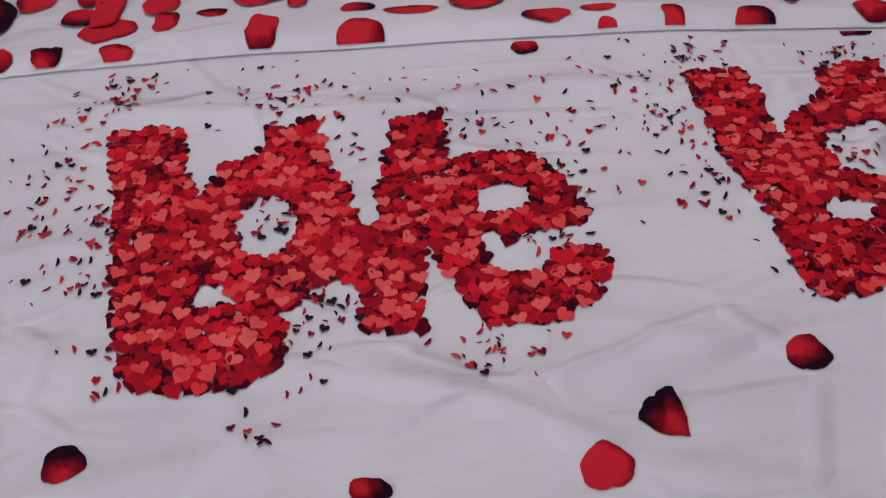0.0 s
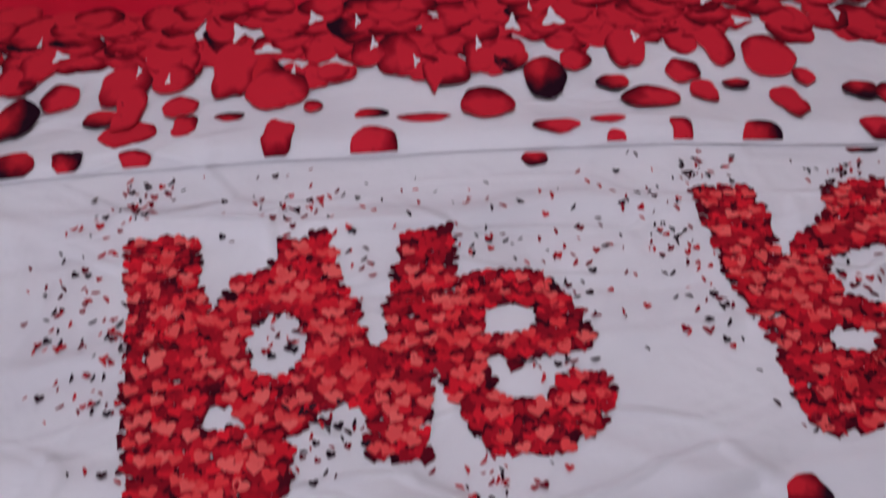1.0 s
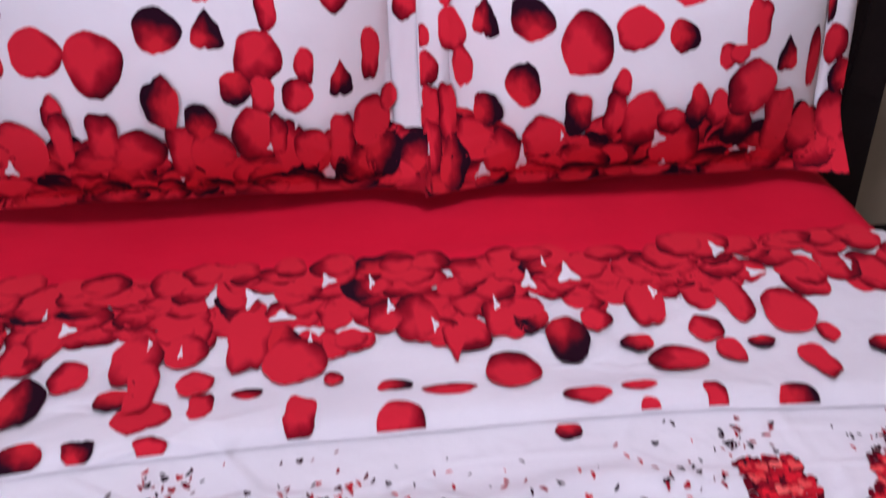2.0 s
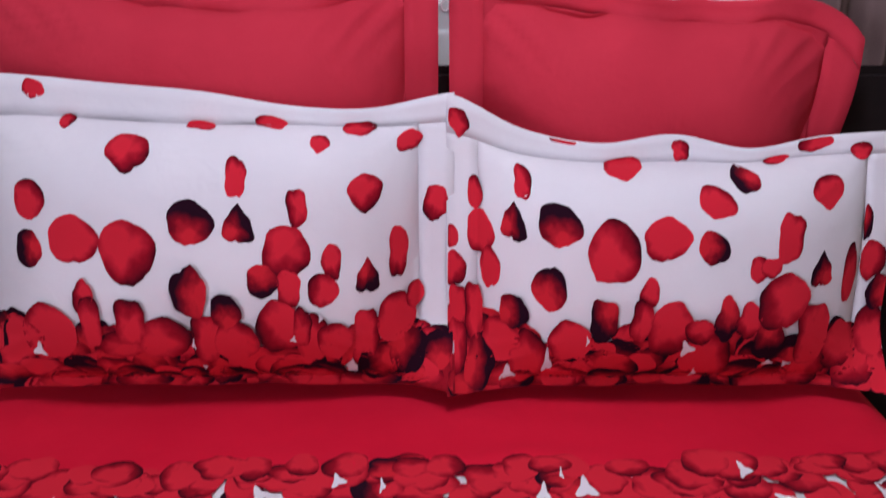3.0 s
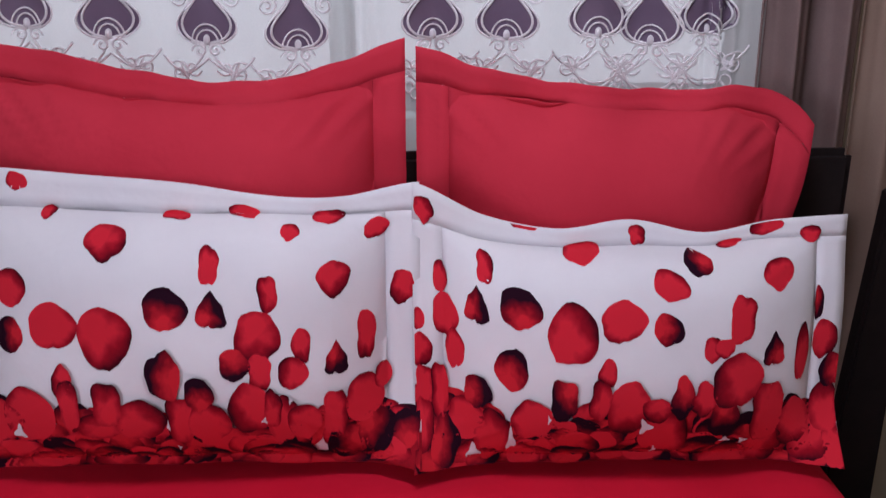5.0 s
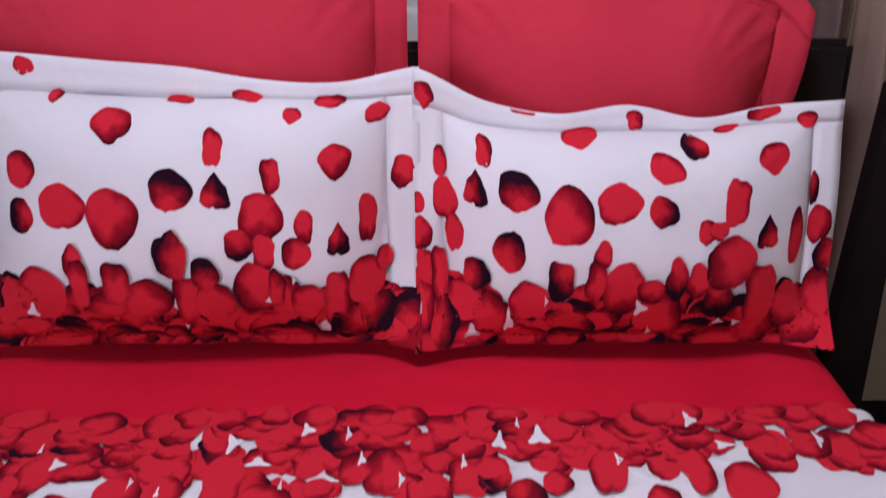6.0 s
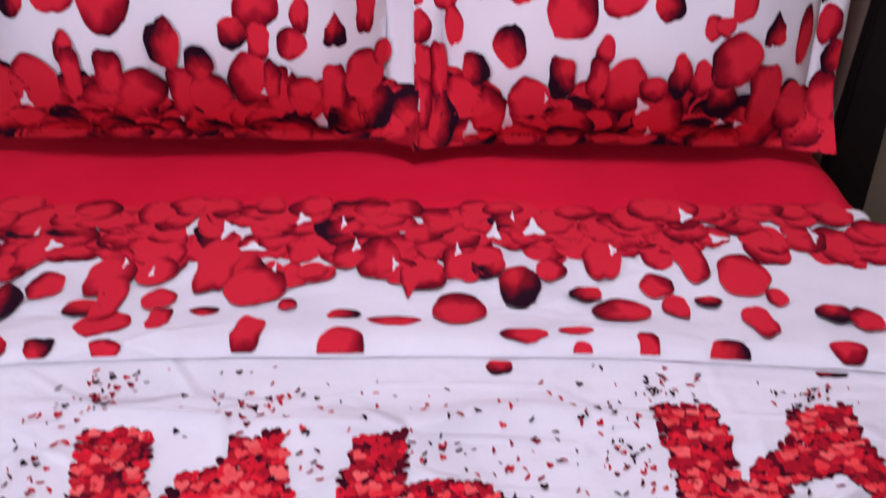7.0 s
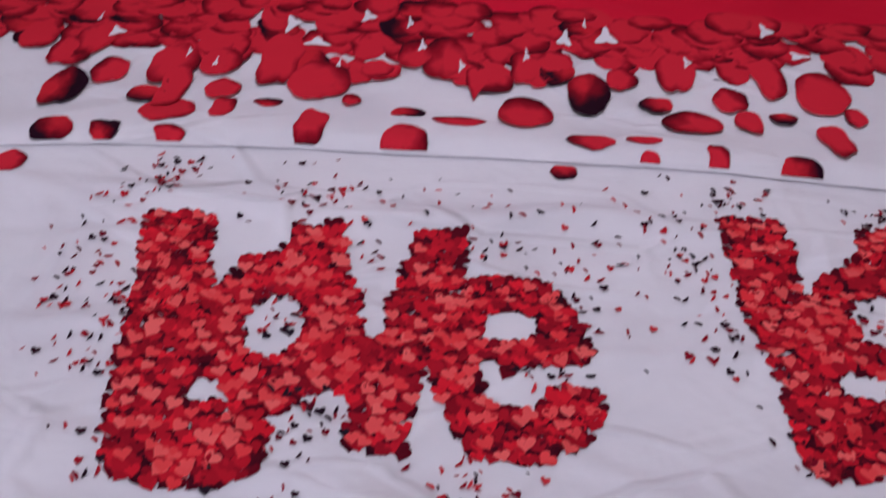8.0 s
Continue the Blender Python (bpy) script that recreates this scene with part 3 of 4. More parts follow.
def side_drape(name, x0, x1, y, folds, deep, mat, label):
    rows = []
    for j in range(41):
        z = 0.02 + 2.3 * j / 40
        row = []
        for i in range(101):
            s = i / 100
            x = x0 + (x1 - x0) * s + 0.012 * math.sin(2 * z + 2 * s)
            row.append((x, y + deep * math.sin(2 * math.pi * folds * s ** 0.9 + 0.4 * math.sin(2.2 * z)) + 0.25 * deep * math.sin(2 * math.pi * 2.7 * folds * s + z), z))
        rows.append(row)
    ob = tagged(empty(name), label, "curtain", group="heavy curtains")
    for piece, some in (("hem", rows[:3]), ("panel", rows[2:39]), ("heading", rows[38:])):
        cut = link(piece, mesh_of(piece, *sheet(some), mat), ob)
        solid = cut.modifiers.new("thickness", "SOLIDIFY")
        solid.thickness = 0.006 if piece != "panel" else 0.004


side_drape("side_drape", 0.602, 0.800, 2.205, 2.1, 0.028, DRAPE, "heavy brown curtain hanging in deep folds to the floor")
side_drape("side_drape", 0.795, 0.905, 2.225, 0.9, 0.014, TAN, "tan curtain hanging beside the brown one")


# an added lamp out of view: housing and glowing cover round the overhead source
def added_ceiling_lamp():
    c = tagged(empty("added_ceiling_lamp"), "flat square white lamp added overhead, out of view, to light the bed", "lamp")
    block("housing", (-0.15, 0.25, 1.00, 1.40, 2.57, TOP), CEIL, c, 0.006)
    block("glow_panel", (-0.135, 0.235, 1.015, 1.385, 2.53, 2.57), ADDED_GLOW, c, 0.008)


added_ceiling_lamp()


def curtain_rail():
    r = tagged(empty("curtain_rail"), "dark curtain rail above the window", "curtain rail")
    bm = bmesh.new()
    bmesh.ops.create_cone(bm, cap_ends=True, segments=16, radius1=0.014, radius2=0.014, depth=2.7, matrix=pose(-0.1, 2.15, 2.33, 0, 90, 0))
    part("rod", bm, WOOD, r, smooth=True)
    for x in (-1.35, 1.2):
        block("bracket", (x - 0.012, x + 0.012, 2.15, Y1, 2.315, 2.345), WOOD, r, 0.003)


curtain_rail()


# ---------------------------------------------------------------- printed petals
def outline(kind, w):
    """Radius of a petal's rim towards the angle w; pi / 2 is its upper end."""
    c, s = math.cos(w), math.sin(w)
    if kind == "cup":
        r = 1.0 - 0.16 * max(0.0, -s) ** 2 + 0.05 * math.cos(3 * w) + 0.10 * math.exp(-((w - 4.55) / 0.16) ** 2)
    elif kind == "pointed":
        r = 0.92 + 0.16 * max(0.0, -c) ** 6 - 0.10 * abs(s) ** 3 + 0.05 * math.sin(3 * w)
    elif kind == "half":
        r = min(1.0, 0.62 / max(0.62, -s)) * (1 + 0.04 * math.sin(4 * w))
    elif kind == "waisted":
        r = min(1.0 / max(abs(c), 0.35), 1.0 / max(abs(s), 0.35), 1.12) * (1.0 - 0.14 * abs(c) ** 4 + 0.05 * math.sin(3 * w + 1))
    elif kind == "tip":
        r = 0.97 - 0.10 * max(0.0, -s) + 0.26 * math.exp(-((w - 4.71) / 0.30) ** 2) + 0.03 * math.sin(3 * w)
    elif kind == "gap":
        r = 0.40 + 0.62 * (1 - abs(math.sin(1.5 * w + 0.4))) ** 1.2
    elif kind == "torn":
        r = 0.40 + (0.40 / max(0.45, math.cos((w + math.pi / 2 + math.pi / 3) % (2 * math.pi / 3) - math.pi / 3))) * (1 + 0.05 * math.sin(5 * w)) - 0.16 * math.exp(-((w - 4.5) / 0.16) ** 2)
    else:
        r = 1.0 + 0.035 * math.sin(2 * w + 0.7) + 0.04 * math.sin(3 * w + 2.1) - 0.05 * math.exp(-((s + 1) / 0.02) ** 2)
    return r


class Printer:
    """Lays petal shapes on one cloth, each a thin film a little above the weave."""

    def __init__(self, thing, surface, limit, crowded, step=0.000028):
        self.thing, self.surface, self.limit, self.crowded, self.step = thing, surface, limit, crowded, step
        self.count, self.loose, self.rnd = 0, 0, random.Random(5)

    def __call__(self, u, v, wide, high, kind="round", turn=0.0, dark=False):
        n, rnd = 28, self.rnd
        tilt, lean = radians(turn), rnd.uniform(0, 2 * math.pi)
        wob, ph = rnd.uniform(0.02, 0.05), rnd.uniform(0, 6)
        if self.crowded(v, high):
            self.count += 1
            lift = 0.0007 + self.step * self.count
        else:
            self.loose += 1
            lift = 0.0006 + 0.000010 * self.loose
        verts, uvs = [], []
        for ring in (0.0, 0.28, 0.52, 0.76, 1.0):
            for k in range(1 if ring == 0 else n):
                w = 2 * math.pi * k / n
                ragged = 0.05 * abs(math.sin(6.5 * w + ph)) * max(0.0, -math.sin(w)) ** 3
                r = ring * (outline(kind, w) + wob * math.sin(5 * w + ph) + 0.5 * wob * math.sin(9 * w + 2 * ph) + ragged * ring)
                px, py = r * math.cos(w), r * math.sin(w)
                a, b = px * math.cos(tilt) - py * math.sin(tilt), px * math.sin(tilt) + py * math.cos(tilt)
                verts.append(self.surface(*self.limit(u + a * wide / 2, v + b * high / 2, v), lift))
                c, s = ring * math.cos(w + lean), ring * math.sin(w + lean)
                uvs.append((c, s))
        faces = [(0, 1 + k, 1 + (k + 1) % n) for k in range(n)]
        faces += [(1 + q * n + k, 1 + q * n + n + k, 1 + q * n + n + (k + 1) % n, 1 + q * n + (k + 1) % n) for q in (0, 1, 2) for k in range(n)]
        if kind == "gap":
            return link("bare_cloth", mesh_of("bare_cloth", verts, faces, WHITE, True, uvs), self.thing, "white cloth left bare between printed petals")
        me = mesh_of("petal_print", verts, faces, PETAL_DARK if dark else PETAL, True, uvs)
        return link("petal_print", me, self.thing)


def on_duvet(x, y, lift):
    px, py, pz = duvet_top(x, y)
    d = py - fold_line(px)
    return (px, py, pz + lift + 0.0004 + (0.0016 * math.exp(-((d - 0.012) / 0.018) ** 2) if d > 0 else 0.0))


def duvet_limit(x, y, centre):
    return (x, max(y, fold_line(x) + 0.003)) if centre > FOLD_Y - 0.012 else (x, min(y, fold_line(x) - 0.004))


def pillow_limit(shape):
    return lambda u, v, centre: (max(-shape.width / 2 + 0.002, min(shape.width / 2 - 0.002, u)), max(0.0, min(0.995, v)))


def on_pillow(shape):
    def place(u, v, lift):
        top = shape.top(u)
        seam = math.exp(-(((v - 1) * top + shape.rim(u)) / 0.012) ** 2) + math.exp(-((abs(u) - shape.width / 2 + shape.flange) / 0.010) ** 2)
        return shape.at(u, v, lift + 0.0014 * seam)
    return place


left_print = Printer(white_left, on_pillow(WHITE_L), pillow_limit(WHITE_L), lambda v, high: v - high / 2 < 0.30)
right_print = Printer(white_right, on_pillow(WHITE_R), pillow_limit(WHITE_R), lambda v, high: v - high / 2 < 0.32)
duvet_print = Printer(duvet, on_duvet, duvet_limit, lambda y, high: y + high / 2 > 1.33, 0.000012)
pick = random.Random(11)
SORTS = ("round", "round", "cup", "waisted", "pointed", "round")


def heap(printer, count, across, low, high, wide, tall, dark, squash=0.0):
    """The crowded bank of petals along an edge; those nearest the edge lie flatter."""
    for i in range(count):
        s = (i + pick.random()) / count
        at = high + (low - high) * s
        near = abs(at - low) / max(1e-6, abs(high - low))
        flat = 1 - squash * (1 - near)
        printer(pick.uniform(*across), at, pick.uniform(*wide) * (1 + 0.4 * squash * (1 - near)), pick.uniform(*tall) * flat, pick.choice(SORTS), pick.uniform(-40, 40), pick.random() < dark)


# dark share at the pillow feet: dark print, plus shade put into colour
heap(left_print, 50, (-0.36, 0.36), 0.0, 0.08, (0.06, 0.10), (0.06, 0.09), 0.75)
heap(right_print, 50, (-0.34, 0.34), 0.0, 0.10, (0.06, 0.10), (0.07, 0.10), 0.75)
heap(left_print, 105, (-0.37, 0.36), 0.03, 0.21, (0.040, 0.070), (0.10, 0.17), 0.62, 0.35)
heap(right_print, 110, (-0.34, 0.34), 0.03, 0.23, (0.040, 0.070), (0.11, 0.19), 0.62, 0.35)
heap(duvet_print, 230, (-0.80, 0.655), 1.588, 1.465, (0.042, 0.066), (0.055, 0.095), 0.04, 0.30)
heap(duvet_print, 24, (-0.80, 0.10), 1.450, 1.400, (0.040, 0.065), (0.050, 0.075), 0.1)
left_print(-0.249, 0.959, 0.035, 0.064, "cup")
left_print(-0.195, 0.873, 0.023, 0.040, "tip")
left_print(-0.094, 0.801, 0.068, 0.110, "tip")
left_print(0.003, 0.890, 0.044, 0.028, "half")
left_print(0.106, 0.933, 0.050, 0.046, "half")
left_print(0.243, 0.934, 0.052, 0.052, "pointed")
left_print(0.184, 0.887, 0.031, 0.055, "tip", turn=-10)
left_print(0.316, 0.870, 0.039, 0.071, "round")
left_print(0.064, 0.757, 0.033, 0.121, "waisted", turn=-5)
left_print(0.251, 0.725, 0.053, 0.129, "tip")
left_print(0.152, 0.676, 0.032, 0.123, "waisted", turn=15)
left_print(-0.243, 0.634, 0.052, 0.125, "round", turn=20)
left_print(-0.249, 0.479, 0.043, 0.125, "round", dark=True)
left_print(-0.227, 0.215, 0.089, 0.198, "round")
left_print(-0.273, 0.181, 0.071, 0.148, "cup")
left_print(-0.113, 0.187, 0.072, 0.100, "round")
left_print(0.013, 0.214, 0.048, 0.170, "waisted")
left_print(0.172, 0.219, 0.052, 0.193, "round")
left_print(0.266, 0.100, 0.063, 0.159, "round", dark=True)
left_print(-0.049, 0.212, 0.078, 0.152, "round")
left_print(0.057, 0.206, 0.066, 0.159, "round")
left_print(0.122, 0.264, 0.068, 0.200, "round")
left_print(0.203, 0.203, 0.054, 0.150, "cup", turn=20)
left_print(0.251, 0.225, 0.040, 0.179, "waisted")
left_print(0.312, 0.133, 0.055, 0.186, "round", dark=True)
left_print(0.156, 0.263, 0.029, 0.143, "waisted", turn=-15)
left_print(0.295, 0.267, 0.058, 0.186, "round")
left_print(-0.165, 0.346, 0.037, 0.116, "pointed", turn=60)
left_print(-0.157, 0.264, 0.035, 0.169, "waisted", turn=10)
left_print(-0.098, 0.269, 0.050, 0.150, "waisted")
left_print(-0.176, 0.523, 0.078, 0.155, "round")
left_print(-0.094, 0.490, 0.085, 0.220, "cup", turn=20)
left_print(-0.001, 0.596, 0.068, 0.150, "cup", dark=True)
left_print(0.068, 0.599, 0.049, 0.127, "torn", dark=True)
left_print(-0.007, 0.378, 0.055, 0.183, "cup", turn=180, dark=True)
left_print(0.135, 0.523, 0.068, 0.189, "round")
left_print(0.138, 0.398, 0.037, 0.128, "waisted")
left_print(0.100, 0.421, 0.046, 0.122, "cup", dark=True)
left_print(0.201, 0.492, 0.031, 0.129, "tip", turn=25)
left_print(0.187, 0.390, 0.046, 0.126, "cup")
left_print(0.253, 0.422, 0.038, 0.123, "torn", dark=True)
left_print(0.299, 0.499, 0.031, 0.174, "waisted", turn=-8)
left_print(0.324, 0.332, 0.027, 0.098, "round")
left_print(0.356, 0.640, 0.039, 0.127, "round")
left_print(0.045, 0.312, 0.046, 0.130, "cup", dark=True)
left_print(-0.247, 0.150, 0.029, 0.067, "gap", turn=-21)
left_print(0.142, 0.216, 0.012, 0.034, "gap", turn=-30)
left_print(0.183, 0.294, 0.008, 0.040, "gap", turn=15)
left_print(-0.007, 0.190, 0.007, 0.051, "gap", turn=-29)
left_print(0.004, 0.098, 0.008, 0.026, "gap", turn=35)
left_print(-0.297, -0.040, 0.017, 0.028, "gap", turn=25)
right_print(-0.332, 0.919, 0.034, 0.092, "tip")
right_print(-0.307, 0.702, 0.022, 0.119, "round")
right_print(-0.299, 0.572, 0.040, 0.160, "round")
right_print(-0.284, 0.456, 0.030, 0.158, "cup")
right_print(-0.338, 0.418, 0.037, 0.127, "round")
right_print(-0.342, 0.529, 0.020, 0.081, "round")
right_print(-0.332, 0.296, 0.032, 0.133, "waisted")
right_print(-0.308, 0.282, 0.030, 0.199, "waisted")
right_print(-0.171, 0.998, 0.043, 0.051, "half")
right_print(0.011, 0.941, 0.029, 0.078, "waisted", turn=10)
right_print(-0.083, 0.903, 0.063, 0.074, "tip")
right_print(0.219, 0.978, 0.055, 0.076, "cup")
right_print(0.291, 0.933, 0.033, 0.081, "pointed")
right_print(0.158, 0.945, 0.043, 0.027, "round")
right_print(-0.237, 0.810, 0.028, 0.116, "waisted", turn=-5)
right_print(0.049, 0.777, 0.057, 0.124, "cup")
right_print(0.096, 0.880, 0.045, 0.099, "cup", dark=True)
right_print(0.227, 0.804, 0.058, 0.121, "tip")
right_print(-0.250, 0.645, 0.040, 0.143, "torn", dark=True)
right_print(0.307, 0.653, 0.018, 0.139, "round", dark=True)
right_print(-0.226, 0.143, 0.056, 0.245, "round")
right_print(-0.267, 0.203, 0.056, 0.182, "round")
right_print(-0.165, 0.234, 0.064, 0.176, "round")
right_print(0.045, 0.166, 0.078, 0.241, "round", turn=-40)
right_print(0.159, 0.014, 0.082, 0.200, "round")
right_print(0.219, 0.086, 0.065, 0.194, "round")
right_print(0.298, 0.101, 0.070, 0.183, "round")
right_print(0.338, 0.085, 0.035, 0.182, "round")
right_print(-0.299, 0.099, 0.046, 0.182, "waisted", turn=-30, dark=True)
right_print(-0.332, 0.154, 0.032, 0.171, "waisted")
right_print(0.139, 0.244, 0.052, 0.175, "round", dark=True)
right_print(0.268, 0.182, 0.060, 0.208, "round")
right_print(-0.016, 0.286, 0.066, 0.239, "round")
right_print(0.029, 0.281, 0.047, 0.134, "pointed")
right_print(-0.061, 0.327, 0.035, 0.168, "waisted", turn=-20)
right_print(0.068, 0.338, 0.037, 0.179, "waisted", turn=-35, dark=True)
right_print(0.103, 0.336, 0.040, 0.147, "waisted", turn=-35)
right_print(0.215, 0.248, 0.064, 0.251, "waisted")
right_print(-0.116, 0.328, 0.045, 0.173, "waisted", dark=True)
right_print(-0.184, 0.681, 0.065, 0.173, "cup", dark=True)
right_print(-0.105, 0.594, 0.079, 0.262, "cup", turn=-25)
right_print(-0.027, 0.631, 0.072, 0.169, "cup")
right_print(0.044, 0.605, 0.049, 0.134, "cup", dark=True)
right_print(0.163, 0.656, 0.046, 0.188, "waisted", turn=-5)
right_print(0.221, 0.494, 0.041, 0.140, "torn", dark=True)
right_print(0.116, 0.540, 0.032, 0.115, "cup")
right_print(0.136, 0.546, 0.034, 0.097, "pointed")
right_print(0.157, 0.403, 0.085, 0.233, "round")
right_print(-0.196, 0.438, 0.052, 0.182, "cup", turn=180, dark=True)
right_print(-0.051, 0.435, 0.033, 0.136, "pointed", turn=50)
right_print(-0.249, 0.319, 0.044, 0.139, "cup", dark=True)
right_print(0.276, 0.470, 0.028, 0.245, "round")
right_print(0.322, 0.499, 0.045, 0.169, "cup")
right_print(0.329, 0.227, 0.055, 0.205, "round")
right_print(0.338, 0.375, 0.044, 0.147, "round", dark=True)
right_print(-0.255, 0.064, 0.032, 0.092, "gap", turn=-9)
right_print(-0.196, 0.129, 0.020, 0.150, "gap", turn=-4)
right_print(0.012, 0.203, 0.029, 0.091, "gap", turn=14)
right_print(0.035, 0.076, 0.011, 0.065, "gap", turn=15)
right_print(0.180, 0.121, 0.021, 0.034, "gap", turn=20)
right_print(0.148, 0.137, 0.022, 0.034, "gap", turn=-10)
right_print(0.198, -0.028, 0.018, 0.045, "gap", turn=41)
right_print(-0.138, 0.239, 0.007, 0.053, "gap", turn=15)
duvet_print(-0.530, 1.224, 0.050, 0.049, "round", dark=True)
duvet_print(-0.466, 1.225, 0.040, 0.042, "torn", turn=180, dark=True)
duvet_print(-0.386, 1.225, 0.038, 0.035, "pointed", turn=-20)
duvet_print(-0.157, 1.223, 0.042, 0.008, "half", dark=True)
duvet_print(-0.065, 1.221, 0.026, 0.019, "torn", turn=30, dark=True)
duvet_print(-0.104, 1.240, 0.056, 0.076, "round")
duvet_print(0.089, 1.218, 0.032, 0.033, "round", dark=True)
duvet_print(-0.290, 1.422, 0.061, 0.124, "waisted")
duvet_print(-0.429, 1.397, 0.065, 0.105, "round")
duvet_print(-0.071, 1.452, 0.060, 0.111, "round")
duvet_print(-0.229, 1.374, 0.080, 0.100, "round")
duvet_print(-0.444, 1.318, 0.051, 0.045, "cup", dark=True)
duvet_print(-0.414, 1.341, 0.042, 0.098, "waisted")
duvet_print(-0.406, 1.281, 0.071, 0.074, "cup")
duvet_print(-0.555, 1.327, 0.055, 0.096, "round", dark=True)
duvet_print(-0.508, 1.372, 0.048, 0.064, "round")
duvet_print(-0.181, 1.331, 0.025, 0.032, "cup")
duvet_print(-0.350, 1.339, 0.047, 0.053, "cup")
duvet_print(-0.338, 1.295, 0.034, 0.054, "waisted")
duvet_print(-0.220, 1.260, 0.041, 0.077, "waisted", turn=-10)
duvet_print(-0.283, 1.313, 0.038, 0.029, "pointed", dark=True)
duvet_print(-0.106, 1.312, 0.044, 0.030, "half", dark=True)
duvet_print(-0.039, 1.296, 0.067, 0.032, "pointed")
duvet_print(0.041, 1.328, 0.069, 0.082, "round")
duvet_print(0.123, 1.265, 0.061, 0.040, "pointed")
duvet_print(0.188, 1.274, 0.045, 0.026, "pointed")
duvet_print(0.191, 1.236, 0.024, 0.025, "cup")
duvet_print(0.272, 1.242, 0.028, 0.051, "waisted")
duvet_print(0.368, 1.230, 0.048, 0.049, "round", dark=True)
duvet_print(0.038, 1.440, 0.042, 0.077, "waisted")
duvet_print(-0.025, 1.398, 0.030, 0.078, "torn", turn=180)
duvet_print(0.080, 1.461, 0.048, 0.054, "round")
duvet_print(0.168, 1.420, 0.043, 0.052, "cup")
duvet_print(0.123, 1.385, 0.057, 0.096, "round", turn=30, dark=True)
duvet_print(0.211, 1.366, 0.044, 0.043, "pointed", dark=True)
duvet_print(0.251, 1.325, 0.075, 0.061, "round", turn=-15)
duvet_print(0.307, 1.386, 0.046, 0.056, "round")
duvet_print(0.324, 1.336, 0.038, 0.058, "tip", turn=30)
duvet_print(0.370, 1.349, 0.036, 0.032, "pointed", dark=True)
duvet_print(0.423, 1.298, 0.041, 0.076, "waisted", turn=20)
duvet_print(0.460, 1.356, 0.029, 0.044, "cup")
duvet_print(0.428, 1.410, 0.069, 0.103, "round")
duvet_print(-0.158, 1.413, 0.043, 0.047, "round")
duvet_print(-0.367, 1.407, 0.055, 0.070, "round")
duvet_print(-0.555, 1.445, 0.051, 0.085, "round")
duvet_print(-0.586, 1.414, 0.036, 0.070, "round")
duvet_print(0.365, 1.443, 0.046, 0.090, "waisted", turn=20)
duvet_print(0.240, 1.444, 0.053, 0.096, "round")
duvet_print(-0.112, 1.457, 0.045, 0.076, "round")
duvet_print(0.526, 1.321, 0.048, 0.056, "pointed", dark=True)
duvet_print(0.561, 1.308, 0.044, 0.058, "round")
duvet_print(0.514, 1.235, 0.045, 0.048, "pointed")
duvet_print(0.487, 1.212, 0.040, 0.031, "half", dark=True)
duvet_print(-0.566, 1.173, 0.040, 0.042, "round")
duvet_print(-0.351, 0.677, 0.035, 0.040, "cup", dark=True)
duvet_print(-0.109, 0.636, 0.035, 0.032, "pointed", turn=-20, dark=True)
duvet_print(0.077, 0.641, 0.042, 0.044, "round")
duvet_print(0.134, 0.688, 0.042, 0.051, "torn", turn=215, dark=True)
duvet_print(0.269, 0.735, 0.039, 0.037, "cup", turn=-20, dark=True)
duvet_print(-0.291, 1.516, 0.029, 0.062, "gap", turn=25)
duvet_print(-0.248, 1.470, 0.045, 0.030, "gap", turn=-10)
duvet_print(-0.187, 1.550, 0.028, 0.039, "gap", turn=10)
duvet_print(-0.126, 1.539, 0.011, 0.042, "gap", turn=9)
duvet_print(-0.103, 1.479, 0.015, 0.039, "gap")
duvet_print(-0.529, 1.469, 0.030, 0.035, "gap", turn=16)
duvet_print(-0.564, 1.505, 0.007, 0.032, "gap", turn=-10)
duvet_print(0.094, 1.521, 0.026, 0.058, "gap", turn=-25)
duvet_print(0.152, 1.529, 0.040, 0.062, "gap", turn=-15)
duvet_print(0.123, 1.565, 0.007, 0.035, "gap", turn=-30)
duvet_print(0.259, 1.471, 0.014, 0.034, "gap", turn=15)
duvet_print(0.295, 1.444, 0.010, 0.038, "gap", turn=-20)
duvet_print(0.378, 1.562, 0.025, 0.050, "gap", turn=5)
duvet_print(0.414, 1.498, 0.039, 0.024, "gap", turn=15)
duvet_print(0.555, 1.512, 0.015, 0.053, "gap", turn=16)
duvet_print(0.041, 1.472, 0.011, 0.047, "gap", turn=-4)
duvet_print(-0.416, 1.427, 0.008, 0.033, "gap", turn=25)
duvet_print(-0.374, 1.404, 0.008, 0.033, "gap", turn=-10)
duvet_print(-0.210, 1.419, 0.007, 0.034, "gap", turn=-20)
duvet_print(-0.046, 1.431, 0.012, 0.042, "gap", turn=20)


# ---------------------------------------------------------------- letters filled with hearts
def heart_shape(n=16):
    out = []
    for i in range(n):
        w = 2 * math.pi * i / n
        out.append((0.062 * 8 * math.sin(w) ** 3, 0.062 * (6.5 * math.cos(w) - 2.5 * math.cos(2 * w) - math.cos(3 * w) - 0.5 * math.cos(4 * w)) + 0.05))
    return out


HEART_RIM = heart_shape()


